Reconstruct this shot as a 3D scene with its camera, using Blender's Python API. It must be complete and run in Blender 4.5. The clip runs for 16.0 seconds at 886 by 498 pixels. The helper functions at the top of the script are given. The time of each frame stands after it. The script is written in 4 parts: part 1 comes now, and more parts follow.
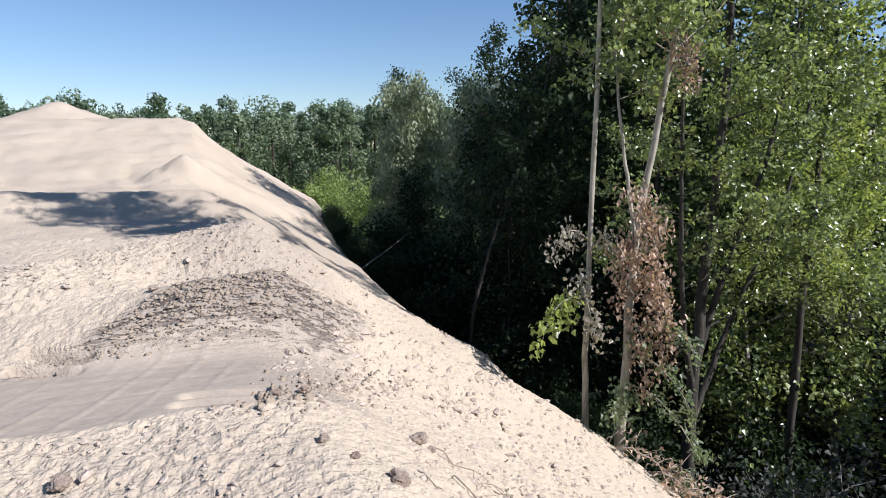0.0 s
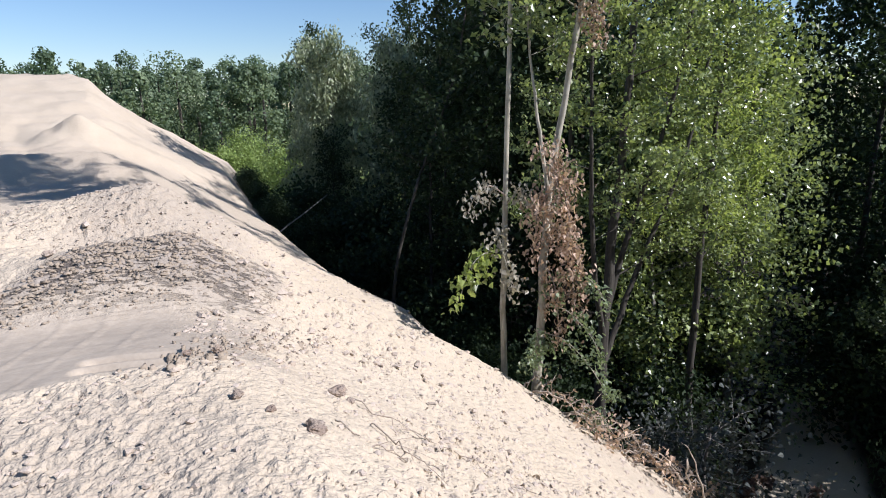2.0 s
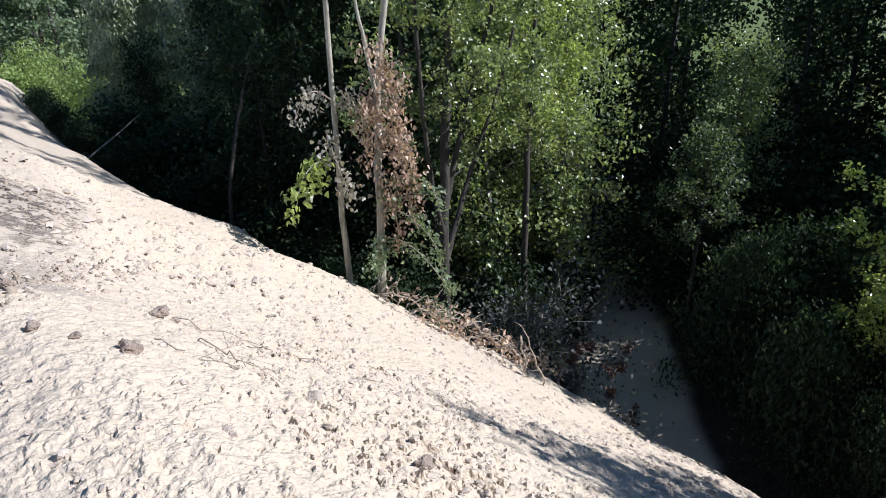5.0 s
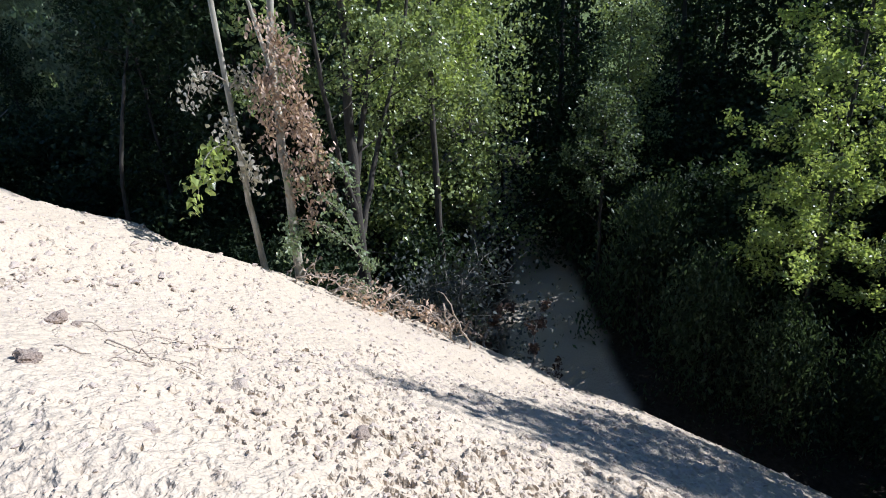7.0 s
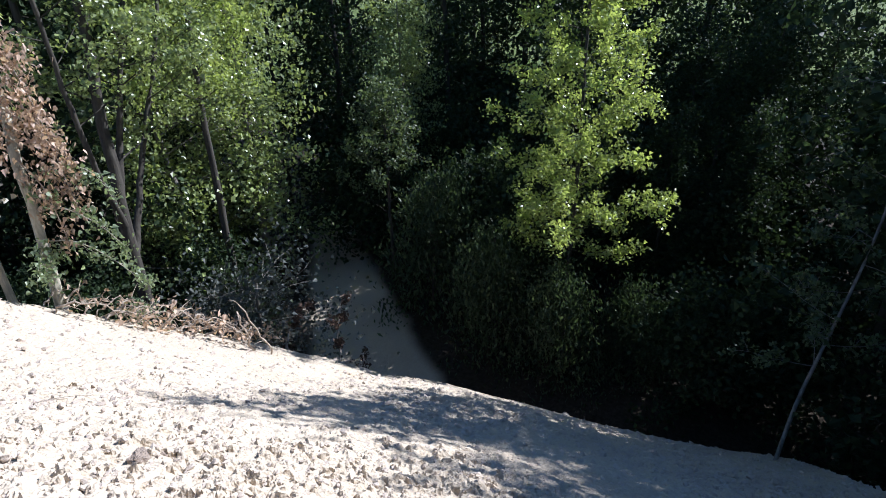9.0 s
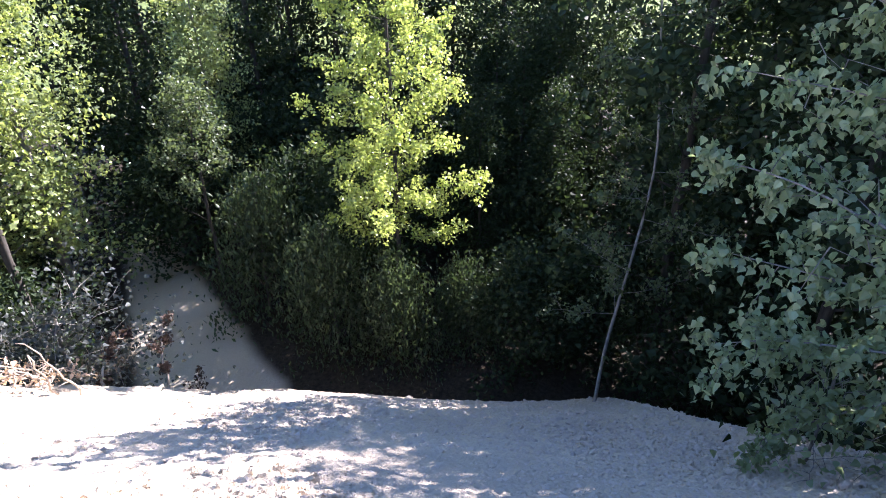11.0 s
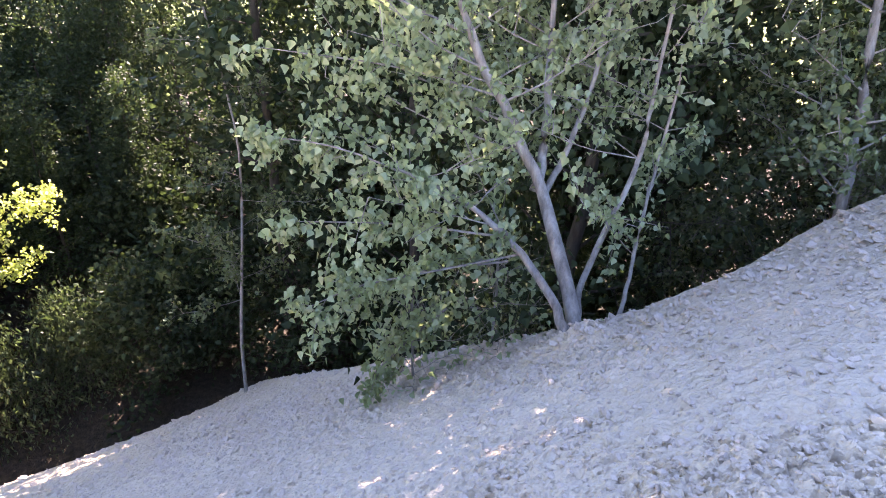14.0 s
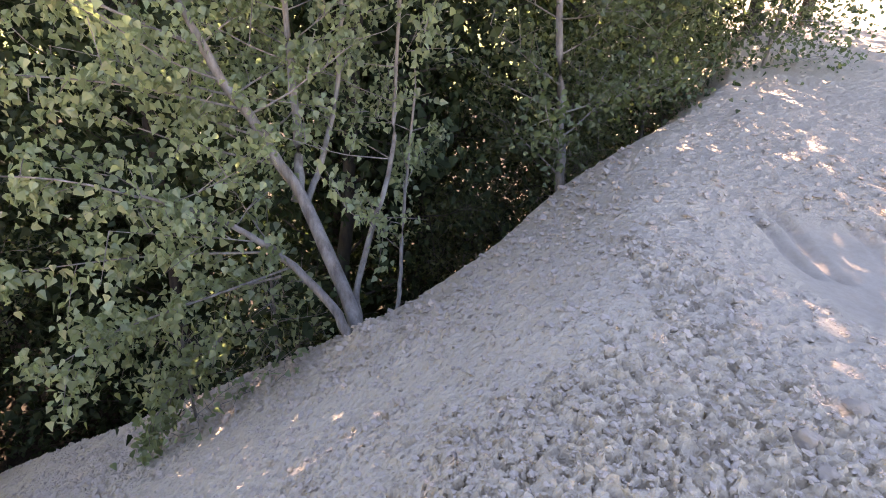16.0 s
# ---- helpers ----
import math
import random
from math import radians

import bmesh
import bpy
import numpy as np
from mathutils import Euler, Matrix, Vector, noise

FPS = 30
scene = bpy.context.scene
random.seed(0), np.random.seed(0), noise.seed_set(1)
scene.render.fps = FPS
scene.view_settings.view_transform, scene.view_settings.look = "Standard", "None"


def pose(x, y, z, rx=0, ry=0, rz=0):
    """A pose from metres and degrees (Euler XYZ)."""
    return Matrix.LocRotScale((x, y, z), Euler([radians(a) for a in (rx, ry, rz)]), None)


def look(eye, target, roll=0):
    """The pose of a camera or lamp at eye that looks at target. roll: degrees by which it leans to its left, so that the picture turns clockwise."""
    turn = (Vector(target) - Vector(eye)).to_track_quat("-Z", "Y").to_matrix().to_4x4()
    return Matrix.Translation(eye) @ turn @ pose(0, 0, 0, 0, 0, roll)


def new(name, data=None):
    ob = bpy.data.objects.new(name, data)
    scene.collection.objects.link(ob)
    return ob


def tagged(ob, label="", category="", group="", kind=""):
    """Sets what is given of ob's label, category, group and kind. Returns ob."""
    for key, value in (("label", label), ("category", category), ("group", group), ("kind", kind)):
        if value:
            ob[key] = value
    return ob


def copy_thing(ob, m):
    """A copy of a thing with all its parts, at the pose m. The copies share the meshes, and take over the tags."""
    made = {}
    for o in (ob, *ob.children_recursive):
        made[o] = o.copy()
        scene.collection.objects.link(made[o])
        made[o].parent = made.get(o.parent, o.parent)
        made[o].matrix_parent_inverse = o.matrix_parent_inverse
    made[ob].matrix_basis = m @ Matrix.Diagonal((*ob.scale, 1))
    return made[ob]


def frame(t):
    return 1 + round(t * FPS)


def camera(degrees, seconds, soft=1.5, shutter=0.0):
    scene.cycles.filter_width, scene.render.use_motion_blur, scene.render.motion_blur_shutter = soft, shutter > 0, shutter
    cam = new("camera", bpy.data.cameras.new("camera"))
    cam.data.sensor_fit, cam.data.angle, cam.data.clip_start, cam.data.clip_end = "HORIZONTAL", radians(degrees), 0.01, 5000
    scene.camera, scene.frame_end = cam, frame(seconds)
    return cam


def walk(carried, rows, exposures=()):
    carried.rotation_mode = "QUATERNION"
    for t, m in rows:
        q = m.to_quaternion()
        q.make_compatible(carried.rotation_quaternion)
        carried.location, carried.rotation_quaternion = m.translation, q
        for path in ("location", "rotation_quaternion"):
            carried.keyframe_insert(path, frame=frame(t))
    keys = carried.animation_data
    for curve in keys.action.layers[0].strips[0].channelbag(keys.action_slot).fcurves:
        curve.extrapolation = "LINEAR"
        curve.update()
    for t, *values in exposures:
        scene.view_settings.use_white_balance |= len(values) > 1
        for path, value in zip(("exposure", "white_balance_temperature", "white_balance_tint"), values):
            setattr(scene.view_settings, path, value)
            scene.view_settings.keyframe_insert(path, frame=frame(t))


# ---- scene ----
cam = camera(73.7, 16.0, soft=1.0)
PATH = [
    (0, (0.095, 0.133, 1.526), (0.074, 2.103, 1.179), -1.0),
    (0.5, (0.113, 0.123, 1.519), (0.152, 2.089, 1.151), -1.0),
    (1, (0.131, 0.114, 1.508), (0.236, 2.071, 1.109), -1.0),
    (1.5, (0.15, 0.098, 1.49), (0.32, 2.043, 1.056), -1.0),
    (2, (0.167, 0.085, 1.472), (0.398, 2.013, 0.993), -1.1),
    (2.5, (0.199, 0.073, 1.454), (0.49, 1.98, 0.928), -1.4),
    (3, (0.226, 0.064, 1.432), (0.595, 1.941, 0.849), -1.5),
    (3.5, (0.26, 0.033, 1.418), (0.732, 1.87, 0.783), -1.2),
    (4, (0.295, 0.007, 1.4), (0.847, 1.806, 0.722), -1.0),
    (4.2, (0.316, 0.0, 1.397), (0.894, 1.783, 0.699), -1.1),
    (6.3, (0.344, -0.033, 1.334), (1.17, 1.585, 0.499), -2.9),
    (6.5, (0.338, -0.035, 1.332), (1.183, 1.572, 0.494), -3.2),
    (7, (0.328, -0.028, 1.329), (1.243, 1.532, 0.476), -3.7),
    (7.5, (0.338, -0.058, 1.341), (1.367, 1.419, 0.468), -3.5),
    (8, (0.355, -0.114, 1.356), (1.512, 1.255, 0.467), -2.8),
    (8.5, (0.358, -0.16, 1.354), (1.653, 1.081, 0.468), -1.5),
    (9, (0.37, -0.227, 1.343), (1.771, 0.888, 0.452), -1.2),
    (9.2, (0.378, -0.255, 1.342), (1.817, 0.808, 0.448), -1.1),
    (11.3, (0.587, -0.597, 1.414), (2.247, 0.002, 0.472), -1.1),
    (11.5, (0.6, -0.626, 1.417), (2.272, -0.072, 0.47), -1.1),
    (12, (0.614, -0.698, 1.415), (2.319, -0.285, 0.454), -1.0),
    (12.5, (0.621, -0.771, 1.419), (2.348, -0.501, 0.446), -0.7),
    (13, (0.627, -0.853, 1.424), (2.366, -0.786, 0.437), 0.4),
    (13.5, (0.634, -0.925, 1.439), (2.355, -1.131, 0.442), 1.3),
    (14, (0.635, -0.93, 1.432), (2.297, -1.439, 0.443), 2.0),
    (14.5, (0.621, -0.909, 1.427), (2.175, -1.702, 0.45), 2.9),
    (15, (0.61, -0.898, 1.422), (2.045, -1.912, 0.466), 4.0),
    (15.5, (0.599, -0.907, 1.426), (1.959, -2.032, 0.484), 4.5),
    (16, (0.595, -0.918, 1.426), (1.92, -2.1, 0.506), 4.6),
]
EXPOSURES = [(0.0, 0.5, 5900, 16), (4.0, 0.58, 5700, 15), (7.0, 0.65, 5500, 13), (9.2, 0.96, 5450, 14), (11.3, 2.85, 6100, 28), (12.5, 3.4, 6700, 32), (14.0, 3.9, 7400, 38), (15.0, 3.7, 8700, 42), (16.0, 3.4, 9000, 38)]
walk(cam, [(t, look(eye, target, roll)) for t, eye, target, roll in PATH], EXPOSURES)

# ---- light ----
SUN_YAW, SUN_UP = 113.0, 39.0
world = bpy.data.worlds.new("sky")
scene.world = world
world.use_nodes = True
wn = world.node_tree.nodes
sky = wn.new("ShaderNodeTexSky")
sky.sky_type = "NISHITA"
sky.sun_disc = False
sky.sun_elevation = radians(SUN_UP)
sky.sun_rotation = radians(SUN_YAW)
sky.air_density, sky.dust_density, sky.ozone_density = 1.06, 0.0, 3.2
wn["Background"].inputs["Strength"].default_value = 0.08
clear = wn.new("ShaderNodeHueSaturation")
clear.inputs["Saturation"].default_value = 1.06
world.node_tree.links.new(sky.outputs["Color"], clear.inputs["Color"])
world.node_tree.links.new(clear.outputs["Color"], wn["Background"].inputs["Color"])
sun = new("sun", bpy.data.lights.new("sun", "SUN"))
sun.data.energy, sun.data.angle, sun.data.color = 5.0, radians(0.53), (1.0, 0.955, 0.885)
sun_way = Vector((math.sin(radians(SUN_YAW)) * math.cos(radians(SUN_UP)), math.cos(radians(SUN_YAW)) * math.cos(radians(SUN_UP)), math.sin(radians(SUN_UP))))
sun.matrix_world = look(sun_way * 60, (0, 0, 0))


# ---- materials ----
def material(name, rough=0.9, spec=0.3):
    m = bpy.data.materials.new(name)
    m.use_nodes = True
    b = m.node_tree.nodes["Principled BSDF"]
    b.inputs["Roughness"].default_value = rough
    b.inputs["Specular IOR Level"].default_value = spec
    return m, m.node_tree.nodes, m.node_tree.links, b


def put(nodes, kind, **values):
    n = nodes.new("ShaderNode" + kind)
    for key, value in values.items():
        n.inputs[key.replace("_", " ")].default_value = value
    return n


def noise_at(nodes, links, co, scale, detail=4.0, rough=0.6):
    n = put(nodes, "TexNoise", Scale=scale, Detail=detail, Roughness=rough)
    links.new(co, n.inputs["Vector"])
    return n.outputs["Fac"]


def ramp(nodes, links, fac, stops):
    r = nodes.new("ShaderNodeValToRGB")
    while len(r.color_ramp.elements) < len(stops):
        r.color_ramp.elements.new(0.5)
    for e, (at, c) in zip(r.color_ramp.elements, stops):
        e.position, e.color = at, (*c, 1)
    links.new(fac, r.inputs["Fac"])
    return r.outputs["Color"]


def mix(nodes, links, fac, a, b, blend="MIX"):
    m = nodes.new("ShaderNodeMix")
    m.data_type, m.blend_type = "RGBA", blend
    for socket, value in ((m.inputs[0], fac), (m.inputs[6], a), (m.inputs[7], b)):
        if isinstance(value, (int, float)):
            socket.default_value = value
        elif isinstance(value, tuple):
            socket.default_value = (*value, 1)
        else:
            links.new(value, socket)
    return m.outputs[2]


def bumped(nodes, links, b, heights, distance):
    last = None
    for h, strength, d in heights:
        n = put(nodes, "Bump", Strength=strength, Distance=d)
        links.new(h, n.inputs["Height"])
        if last:
            links.new(last, n.inputs["Normal"])
        last = n.outputs["Normal"]
    links.new(last, b.inputs["Normal"])


def granules(nodes, links, co, scale, amount):
    """Height of rounded grains of uneven size pressed together, scaled by amount."""
    grain = noise_at(nodes, links, co, scale, 1.5, 0.5)
    edge = ramp(nodes, links, grain, [(0.32, (0, 0, 0)), (0.5, (0.4, 0.4, 0.4)), (0.72, (1, 1, 1))])
    out = nodes.new("ShaderNodeMath")
    out.operation = "MULTIPLY"
    links.new(edge, out.inputs[0])
    links.new(amount, out.inputs[1])
    return out.outputs[0]


def ground_material():
    m, n, l, b = material("sand_and_soil", 0.95, 0.15)
    co = n.new("ShaderNodeTexCoord").outputs["Object"]
    kind = n.new("ShaderNodeAttribute")
    kind.attribute_name = "cover"
    parts = n.new("ShaderNodeSeparateColor")
    l.new(kind.outputs["Color"], parts.inputs["Color"])
    coarse, fine = noise_at(n, l, co, 0.7, 5), noise_at(n, l, co, 34, 6, 0.7)
    lumps = noise_at(n, l, co, 11, 4, 0.6)
    dry = ramp(n, l, coarse, [(0.3, (0.46, 0.38, 0.28)), (0.7, (0.55, 0.465, 0.355))])
    dry = mix(n, l, 0.5, dry, ramp(n, l, fine, [(0.3, (0.39, 0.32, 0.237)), (0.7, (0.565, 0.475, 0.365))]))
    damp = ramp(n, l, lumps, [(0.3, (0.20, 0.168, 0.142)), (0.7, (0.33, 0.285, 0.245))])
    sand = mix(n, l, parts.outputs["Green"], dry, damp)
    # Dark soil, taken near-black to put the wood's shade into its colour.
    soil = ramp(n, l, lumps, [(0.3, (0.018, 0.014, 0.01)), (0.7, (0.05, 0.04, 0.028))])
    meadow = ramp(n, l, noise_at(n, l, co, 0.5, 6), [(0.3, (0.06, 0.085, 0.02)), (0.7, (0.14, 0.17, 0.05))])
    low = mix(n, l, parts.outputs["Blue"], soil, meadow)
    smooth = put(n, "Math")
    smooth.operation = "SUBTRACT"
    smooth.inputs[0].default_value = 1.0
    l.new(kind.outputs["Alpha"], smooth.inputs[1])
    grains = granules(n, l, co, 27.0, smooth.outputs[0])
    small = granules(n, l, co, 64.0, smooth.outputs[0])
    heights = [(noise_at(n, l, co, 2.5, 3, 0.5), 0.4, 0.08), (grains, 0.8, 0.010), (small, 0.8, 0.005), (fine, 0.4, 0.003)]
    dug = n.new("ShaderNodeAttribute")
    dug.attribute_name = "dug"
    turn = put(n, "Mapping", Rotation=(0, 0, radians(-24)))
    l.new(co, turn.inputs["Vector"])
    along = put(n, "Mapping", Scale=(5.0, 30.0, 12.0))
    l.new(turn.outputs["Vector"], along.inputs["Vector"])
    bed = noise_at(n, l, along.outputs["Vector"], 0.75, 5, 0.62)
    crack = ramp(n, l, bed, [(0.40, (0, 0, 0)), (0.50, (1, 1, 1))])
    open_crack = mix(n, l, dug.outputs["Fac"], (1, 1, 1), crack)
    # Crack lines also get dark paint for the shadow under their lips.
    crack_shade_paint = mix(n, l, open_crack, (0.13, 0.108, 0.092), mix(n, l, parts.outputs["Red"], low, sand))
    l.new(crack_shade_paint, b.inputs["Base Color"])
    heights.append((open_crack, 0.9, 0.035))
    bumped(n, l, b, heights, 0.02)
    return m


def clod_material():
    m, n, l, b = material("damp_clod", 0.95, 0.15)
    co = n.new("ShaderNodeTexCoord").outputs["Object"]
    own = n.new("ShaderNodeObjectInfo").outputs["Random"]
    fine = noise_at(n, l, co, 40, 5, 0.7)
    tone = ramp(n, l, own, [(0.0, (0.33, 0.225, 0.165)), (0.5, (0.43, 0.34, 0.27)), (1.0, (0.50, 0.41, 0.33))])
    l.new(mix(n, l, 0.4, tone, ramp(n, l, fine, [(0.3, (0.25, 0.18, 0.14)), (0.7, (0.48, 0.40, 0.32))])), b.inputs["Base Color"])
    bumped(n, l, b, [(fine, 0.8, 0.015)], 0.02)
    return m


def bark_material(name, light, dark, scale=1.0, peel=0.5):
    m, n, l, b = material(name, 0.85, 0.25)
    co = n.new("ShaderNodeTexCoord").outputs["Object"]
    mp = put(n, "Mapping", Scale=(9 * scale, 9 * scale, 1.6 * scale))
    l.new(co, mp.inputs["Vector"])
    grain = noise_at(n, l, mp.outputs["Vector"], 1.6, 6, 0.7)
    rings = put(n, "Mapping", Scale=(1.2, 1.2, 14))
    l.new(co, rings.inputs["Vector"])
    band = noise_at(n, l, rings.outputs["Vector"], 1.3, 3, 0.6)
    c = ramp(n, l, grain, [(0.35, dark), (0.65, light)])
    c = mix(n, l, ramp(n, l, band, [(0.55, (0, 0, 0)), (0.7, (peel, peel, peel))]), c, dark)
    l.new(c, b.inputs["Base Color"])
    bumped(n, l, b, [(grain, 0.9, 0.012), (band, 0.4, 0.008)], 0.01)
    return m


def leaf_material(name, dark, light, through_light, gloss=0.45, amount=0.45, spec=0.3):
    """Leaves that scatter light and let some through; each leaf has a tone of its own."""
    m, n, l, b = material(name, gloss, spec)
    own = n.new("ShaderNodeNewGeometry").outputs["Random Per Island"]
    co = n.new("ShaderNodeTexCoord").outputs["Object"]
    patch = noise_at(n, l, co, 0.8, 3)
    c = ramp(n, l, own, [(0.0, tuple(v * 0.7 for v in dark)), (0.75, light), (1.0, tuple(min(1, v * 1.4) for v in light))])
    c = mix(n, l, 0.35, c, ramp(n, l, patch, [(0.35, dark), (0.65, light)]))
    l.new(c, b.inputs["Base Color"])
    t = n.new("ShaderNodeBsdfTranslucent")
    tc = mix(n, l, 0.6, mix(n, l, 1.0, c, (2.1, 2.1, 1.2), "MULTIPLY"), through_light)
    l.new(tc, t.inputs["Color"])
    s = put(n, "MixShader")
    s.inputs["Fac"].default_value = amount
    l.new(b.outputs["BSDF"], s.inputs[1])
    l.new(t.outputs["BSDF"], s.inputs[2])
    l.new(s.outputs["Shader"], n["Material Output"].inputs["Surface"])
    return m


def crumb_material(name="sand_crumb", tint=(1, 1, 1)):
    m, n, l, b = material(name, 0.95, 0.15)
    co = n.new("ShaderNodeTexCoord").outputs["Object"]
    own = n.new("ShaderNodeNewGeometry").outputs["Random Per Island"]
    fine = noise_at(n, l, co, 60, 4, 0.7)
    c = ramp(n, l, own, [(0.0, (0.42, 0.345, 0.255)), (0.4, (0.475, 0.395, 0.295)), (1.0, (0.525, 0.44, 0.335))])
    c = mix(n, l, 0.35, c, ramp(n, l, fine, [(0.3, (0.38, 0.31, 0.23)), (0.7, (0.555, 0.465, 0.355))]))
    l.new(mix(n, l, 1.0, c, tint, "MULTIPLY"), b.inputs["Base Color"])
    bumped(n, l, b, [(fine, 0.7, 0.01)], 0.01)
    return m


GROUND = ground_material()
GROUND_CRUMB = crumb_material("sand_crumb", (0.99, 0.99, 1.07))
LEDGE = crumb_material("damp_sand_ledge", (0.70, 0.685, 0.69))
CLOD = clod_material()
BARK_PALE = bark_material("pale_poplar_bark", (0.47, 0.44, 0.35), (0.24, 0.22, 0.165), 1.0, 0.45)
BARK_GREY = bark_material("grey_bark", (0.28, 0.262, 0.232), (0.115, 0.102, 0.088), 1.0, 0.4)
# Dark bark; on paler trunks it puts deep shade into the colour.
BARK_DARK = bark_material("dark_shaded_bark", (0.075, 0.068, 0.055), (0.035, 0.03, 0.025), 1.0, 0.4)
DRY_WOOD = bark_material("dry_twig_bark", (0.50, 0.43, 0.35), (0.26, 0.20, 0.15), 2.0, 0.2)
LEAF_POPLAR = leaf_material("poplar_leaves", (0.035, 0.05, 0.02), (0.25, 0.30, 0.115), (0.56, 0.68, 0.16), 0.33, 0.27, 0.7)
LEAF_GREY = leaf_material("grey_poplar_leaves", (0.09, 0.12, 0.07), (0.21, 0.255, 0.15), (0.42, 0.54, 0.2), 0.4, 0.36, 0.5)
# Lighter version of the poplar leaves; sunlight is put into this colour.
LEAF_BRIGHT = leaf_material("light_sunlit_leaves", (0.05, 0.075, 0.024), (0.32, 0.38, 0.115), (0.68, 0.80, 0.16), 0.3, 0.36, 0.7)
# Near-black greens: the wood's deep shade is put into these leaf colours.
LEAF_SHADED = leaf_material("painted_shade_leaves", (0.014, 0.024, 0.013), (0.04, 0.06, 0.029), (0.08, 0.13, 0.035), 0.5, 0.18, 0.1)
LEAF_MID = leaf_material("hedge_leaves", (0.035, 0.052, 0.028), (0.10, 0.132, 0.062), (0.24, 0.32, 0.10), 0.42, 0.3, 0.4)
# Leaves of the hanging shoots, darkened in colour for the shade around them.
LEAF_SHOOT_SHADED = leaf_material("shaded_shoot_leaves", (0.022, 0.035, 0.02), (0.062, 0.088, 0.044), (0.12, 0.18, 0.055), 0.45, 0.22, 0.2)
LEAF_WILLOW = leaf_material("willow_leaves", (0.10, 0.125, 0.075), (0.33, 0.37, 0.235), (0.42, 0.50, 0.22), 0.4, 0.25, 0.4)
# Grey with dust, then lowered in tone to put shade into the colour.
LEAF_DUSTY_SHADED = leaf_material("dusty_shaded_leaves", (0.03, 0.038, 0.032), (0.095, 0.105, 0.095), (0.09, 0.11, 0.07), 0.55, 0.2)
LEAF_PALE = leaf_material("pale_withered_leaves", (0.20, 0.18, 0.14), (0.42, 0.39, 0.31), (0.35, 0.31, 0.22), 0.6, 0.28)
LEAF_DEAD = leaf_material("withered_leaves", (0.15, 0.10, 0.07), (0.60, 0.45, 0.34), (0.52, 0.35, 0.23), 0.6, 0.3)
LEAF_ROT = leaf_material("dark_dead_leaves", (0.05, 0.032, 0.024), (0.15, 0.095, 0.068), (0.12, 0.07, 0.045), 0.7, 0.15)
LEAF_FAR = leaf_material("far_woodland_leaves", (0.055, 0.088, 0.05), (0.12, 0.165, 0.09), (0.18, 0.26, 0.11), 0.6, 0.25)
LEAF_FAR_PALE = leaf_material("far_willow_leaves", (0.085, 0.12, 0.065), (0.19, 0.24, 0.13), (0.26, 0.34, 0.15), 0.6, 0.25)
LEAF_MEADOW = leaf_material("meadow_bush_leaves", (0.12, 0.17, 0.05), (0.26, 0.33, 0.10), (0.40, 0.50, 0.13), 0.6, 0.3)
# ---- the lie of the land (s runs down the sand slope, t along its crest) ----
def sstep(a, b, v):
    k = np.clip((v - a) / (b - a), 0, 1)
    return k * k * (3 - 2 * k)


def bump(x, y, cx, cy, rx, ry, turn=0.0):
    c, s = math.cos(radians(turn)), math.sin(radians(turn))
    u, v = ((x - cx) * c + (y - cy) * s) / rx, (-(x - cx) * s + (y - cy) * c) / ry
    return np.exp(-(u * u + v * v))


def slope_axes(x, y):
    return 0.91 * x + 0.41 * y, -0.41 * x + 0.91 * y


EDGE_T = [-14, -9, -7.4, -6.3, -5.2, -4.6, -4.35, -4.15, -3.95, -2.0, 0.0, 2.0, 3.6, 5.0, 5.9, 6.6, 7.1, 10.0, 14.0, 22.0, 30.0, 40.0, 60.0]
EDGE_S = [0.2, 0.2, 0.5, 1.3, 1.6, 2.0, 2.9, 5.0, 8.1, 8.2, 8.0, 8.6, 8.5, 7.2, 5.7, 4.9, 4.3, 4.2, 4.2, 4.7, 5.8, 8.4, 9.5]
# heights across the dug pads and mounds on top of the heap, going away from the first viewpoint
PAD_V = [3.0, 3.35, 4.7, 5.0, 5.75, 5.95, 6.4, 6.75, 7.2, 7.75, 8.0, 9.2, 12.0, 14.0, 15.6, 16.3, 18.5, 22, 27, 30.5, 34, 60]
PAD_Z = [0.0, -0.06, -0.25, -0.20, 0.26, 0.25, 0.0, -0.04, 0.25, 0.66, 0.60, 0.14, 0.0, 0.12, 0.84, 0.7, 0.3, 0.55, 1.95, 2.68, 2.9, 3.0]
# the same going up left of the dug face, where the bank runs down to the pad unbroken
BANK_V = [3.0, 3.35, 4.9, 7.75, 8.1, 9.2, 12.0, 14.0, 15.6, 16.3, 18.5, 22, 27, 30.5, 34, 60]
BANK_Z = [0.0, -0.06, -0.24, 0.62, 0.55, 0.14, 0.0, 0.12, 0.80, 0.65, 0.3, 0.55, 1.95, 2.68, 2.9, 3.0]


def sand_edge(t):
    return np.interp(t, EDGE_T, EDGE_S)


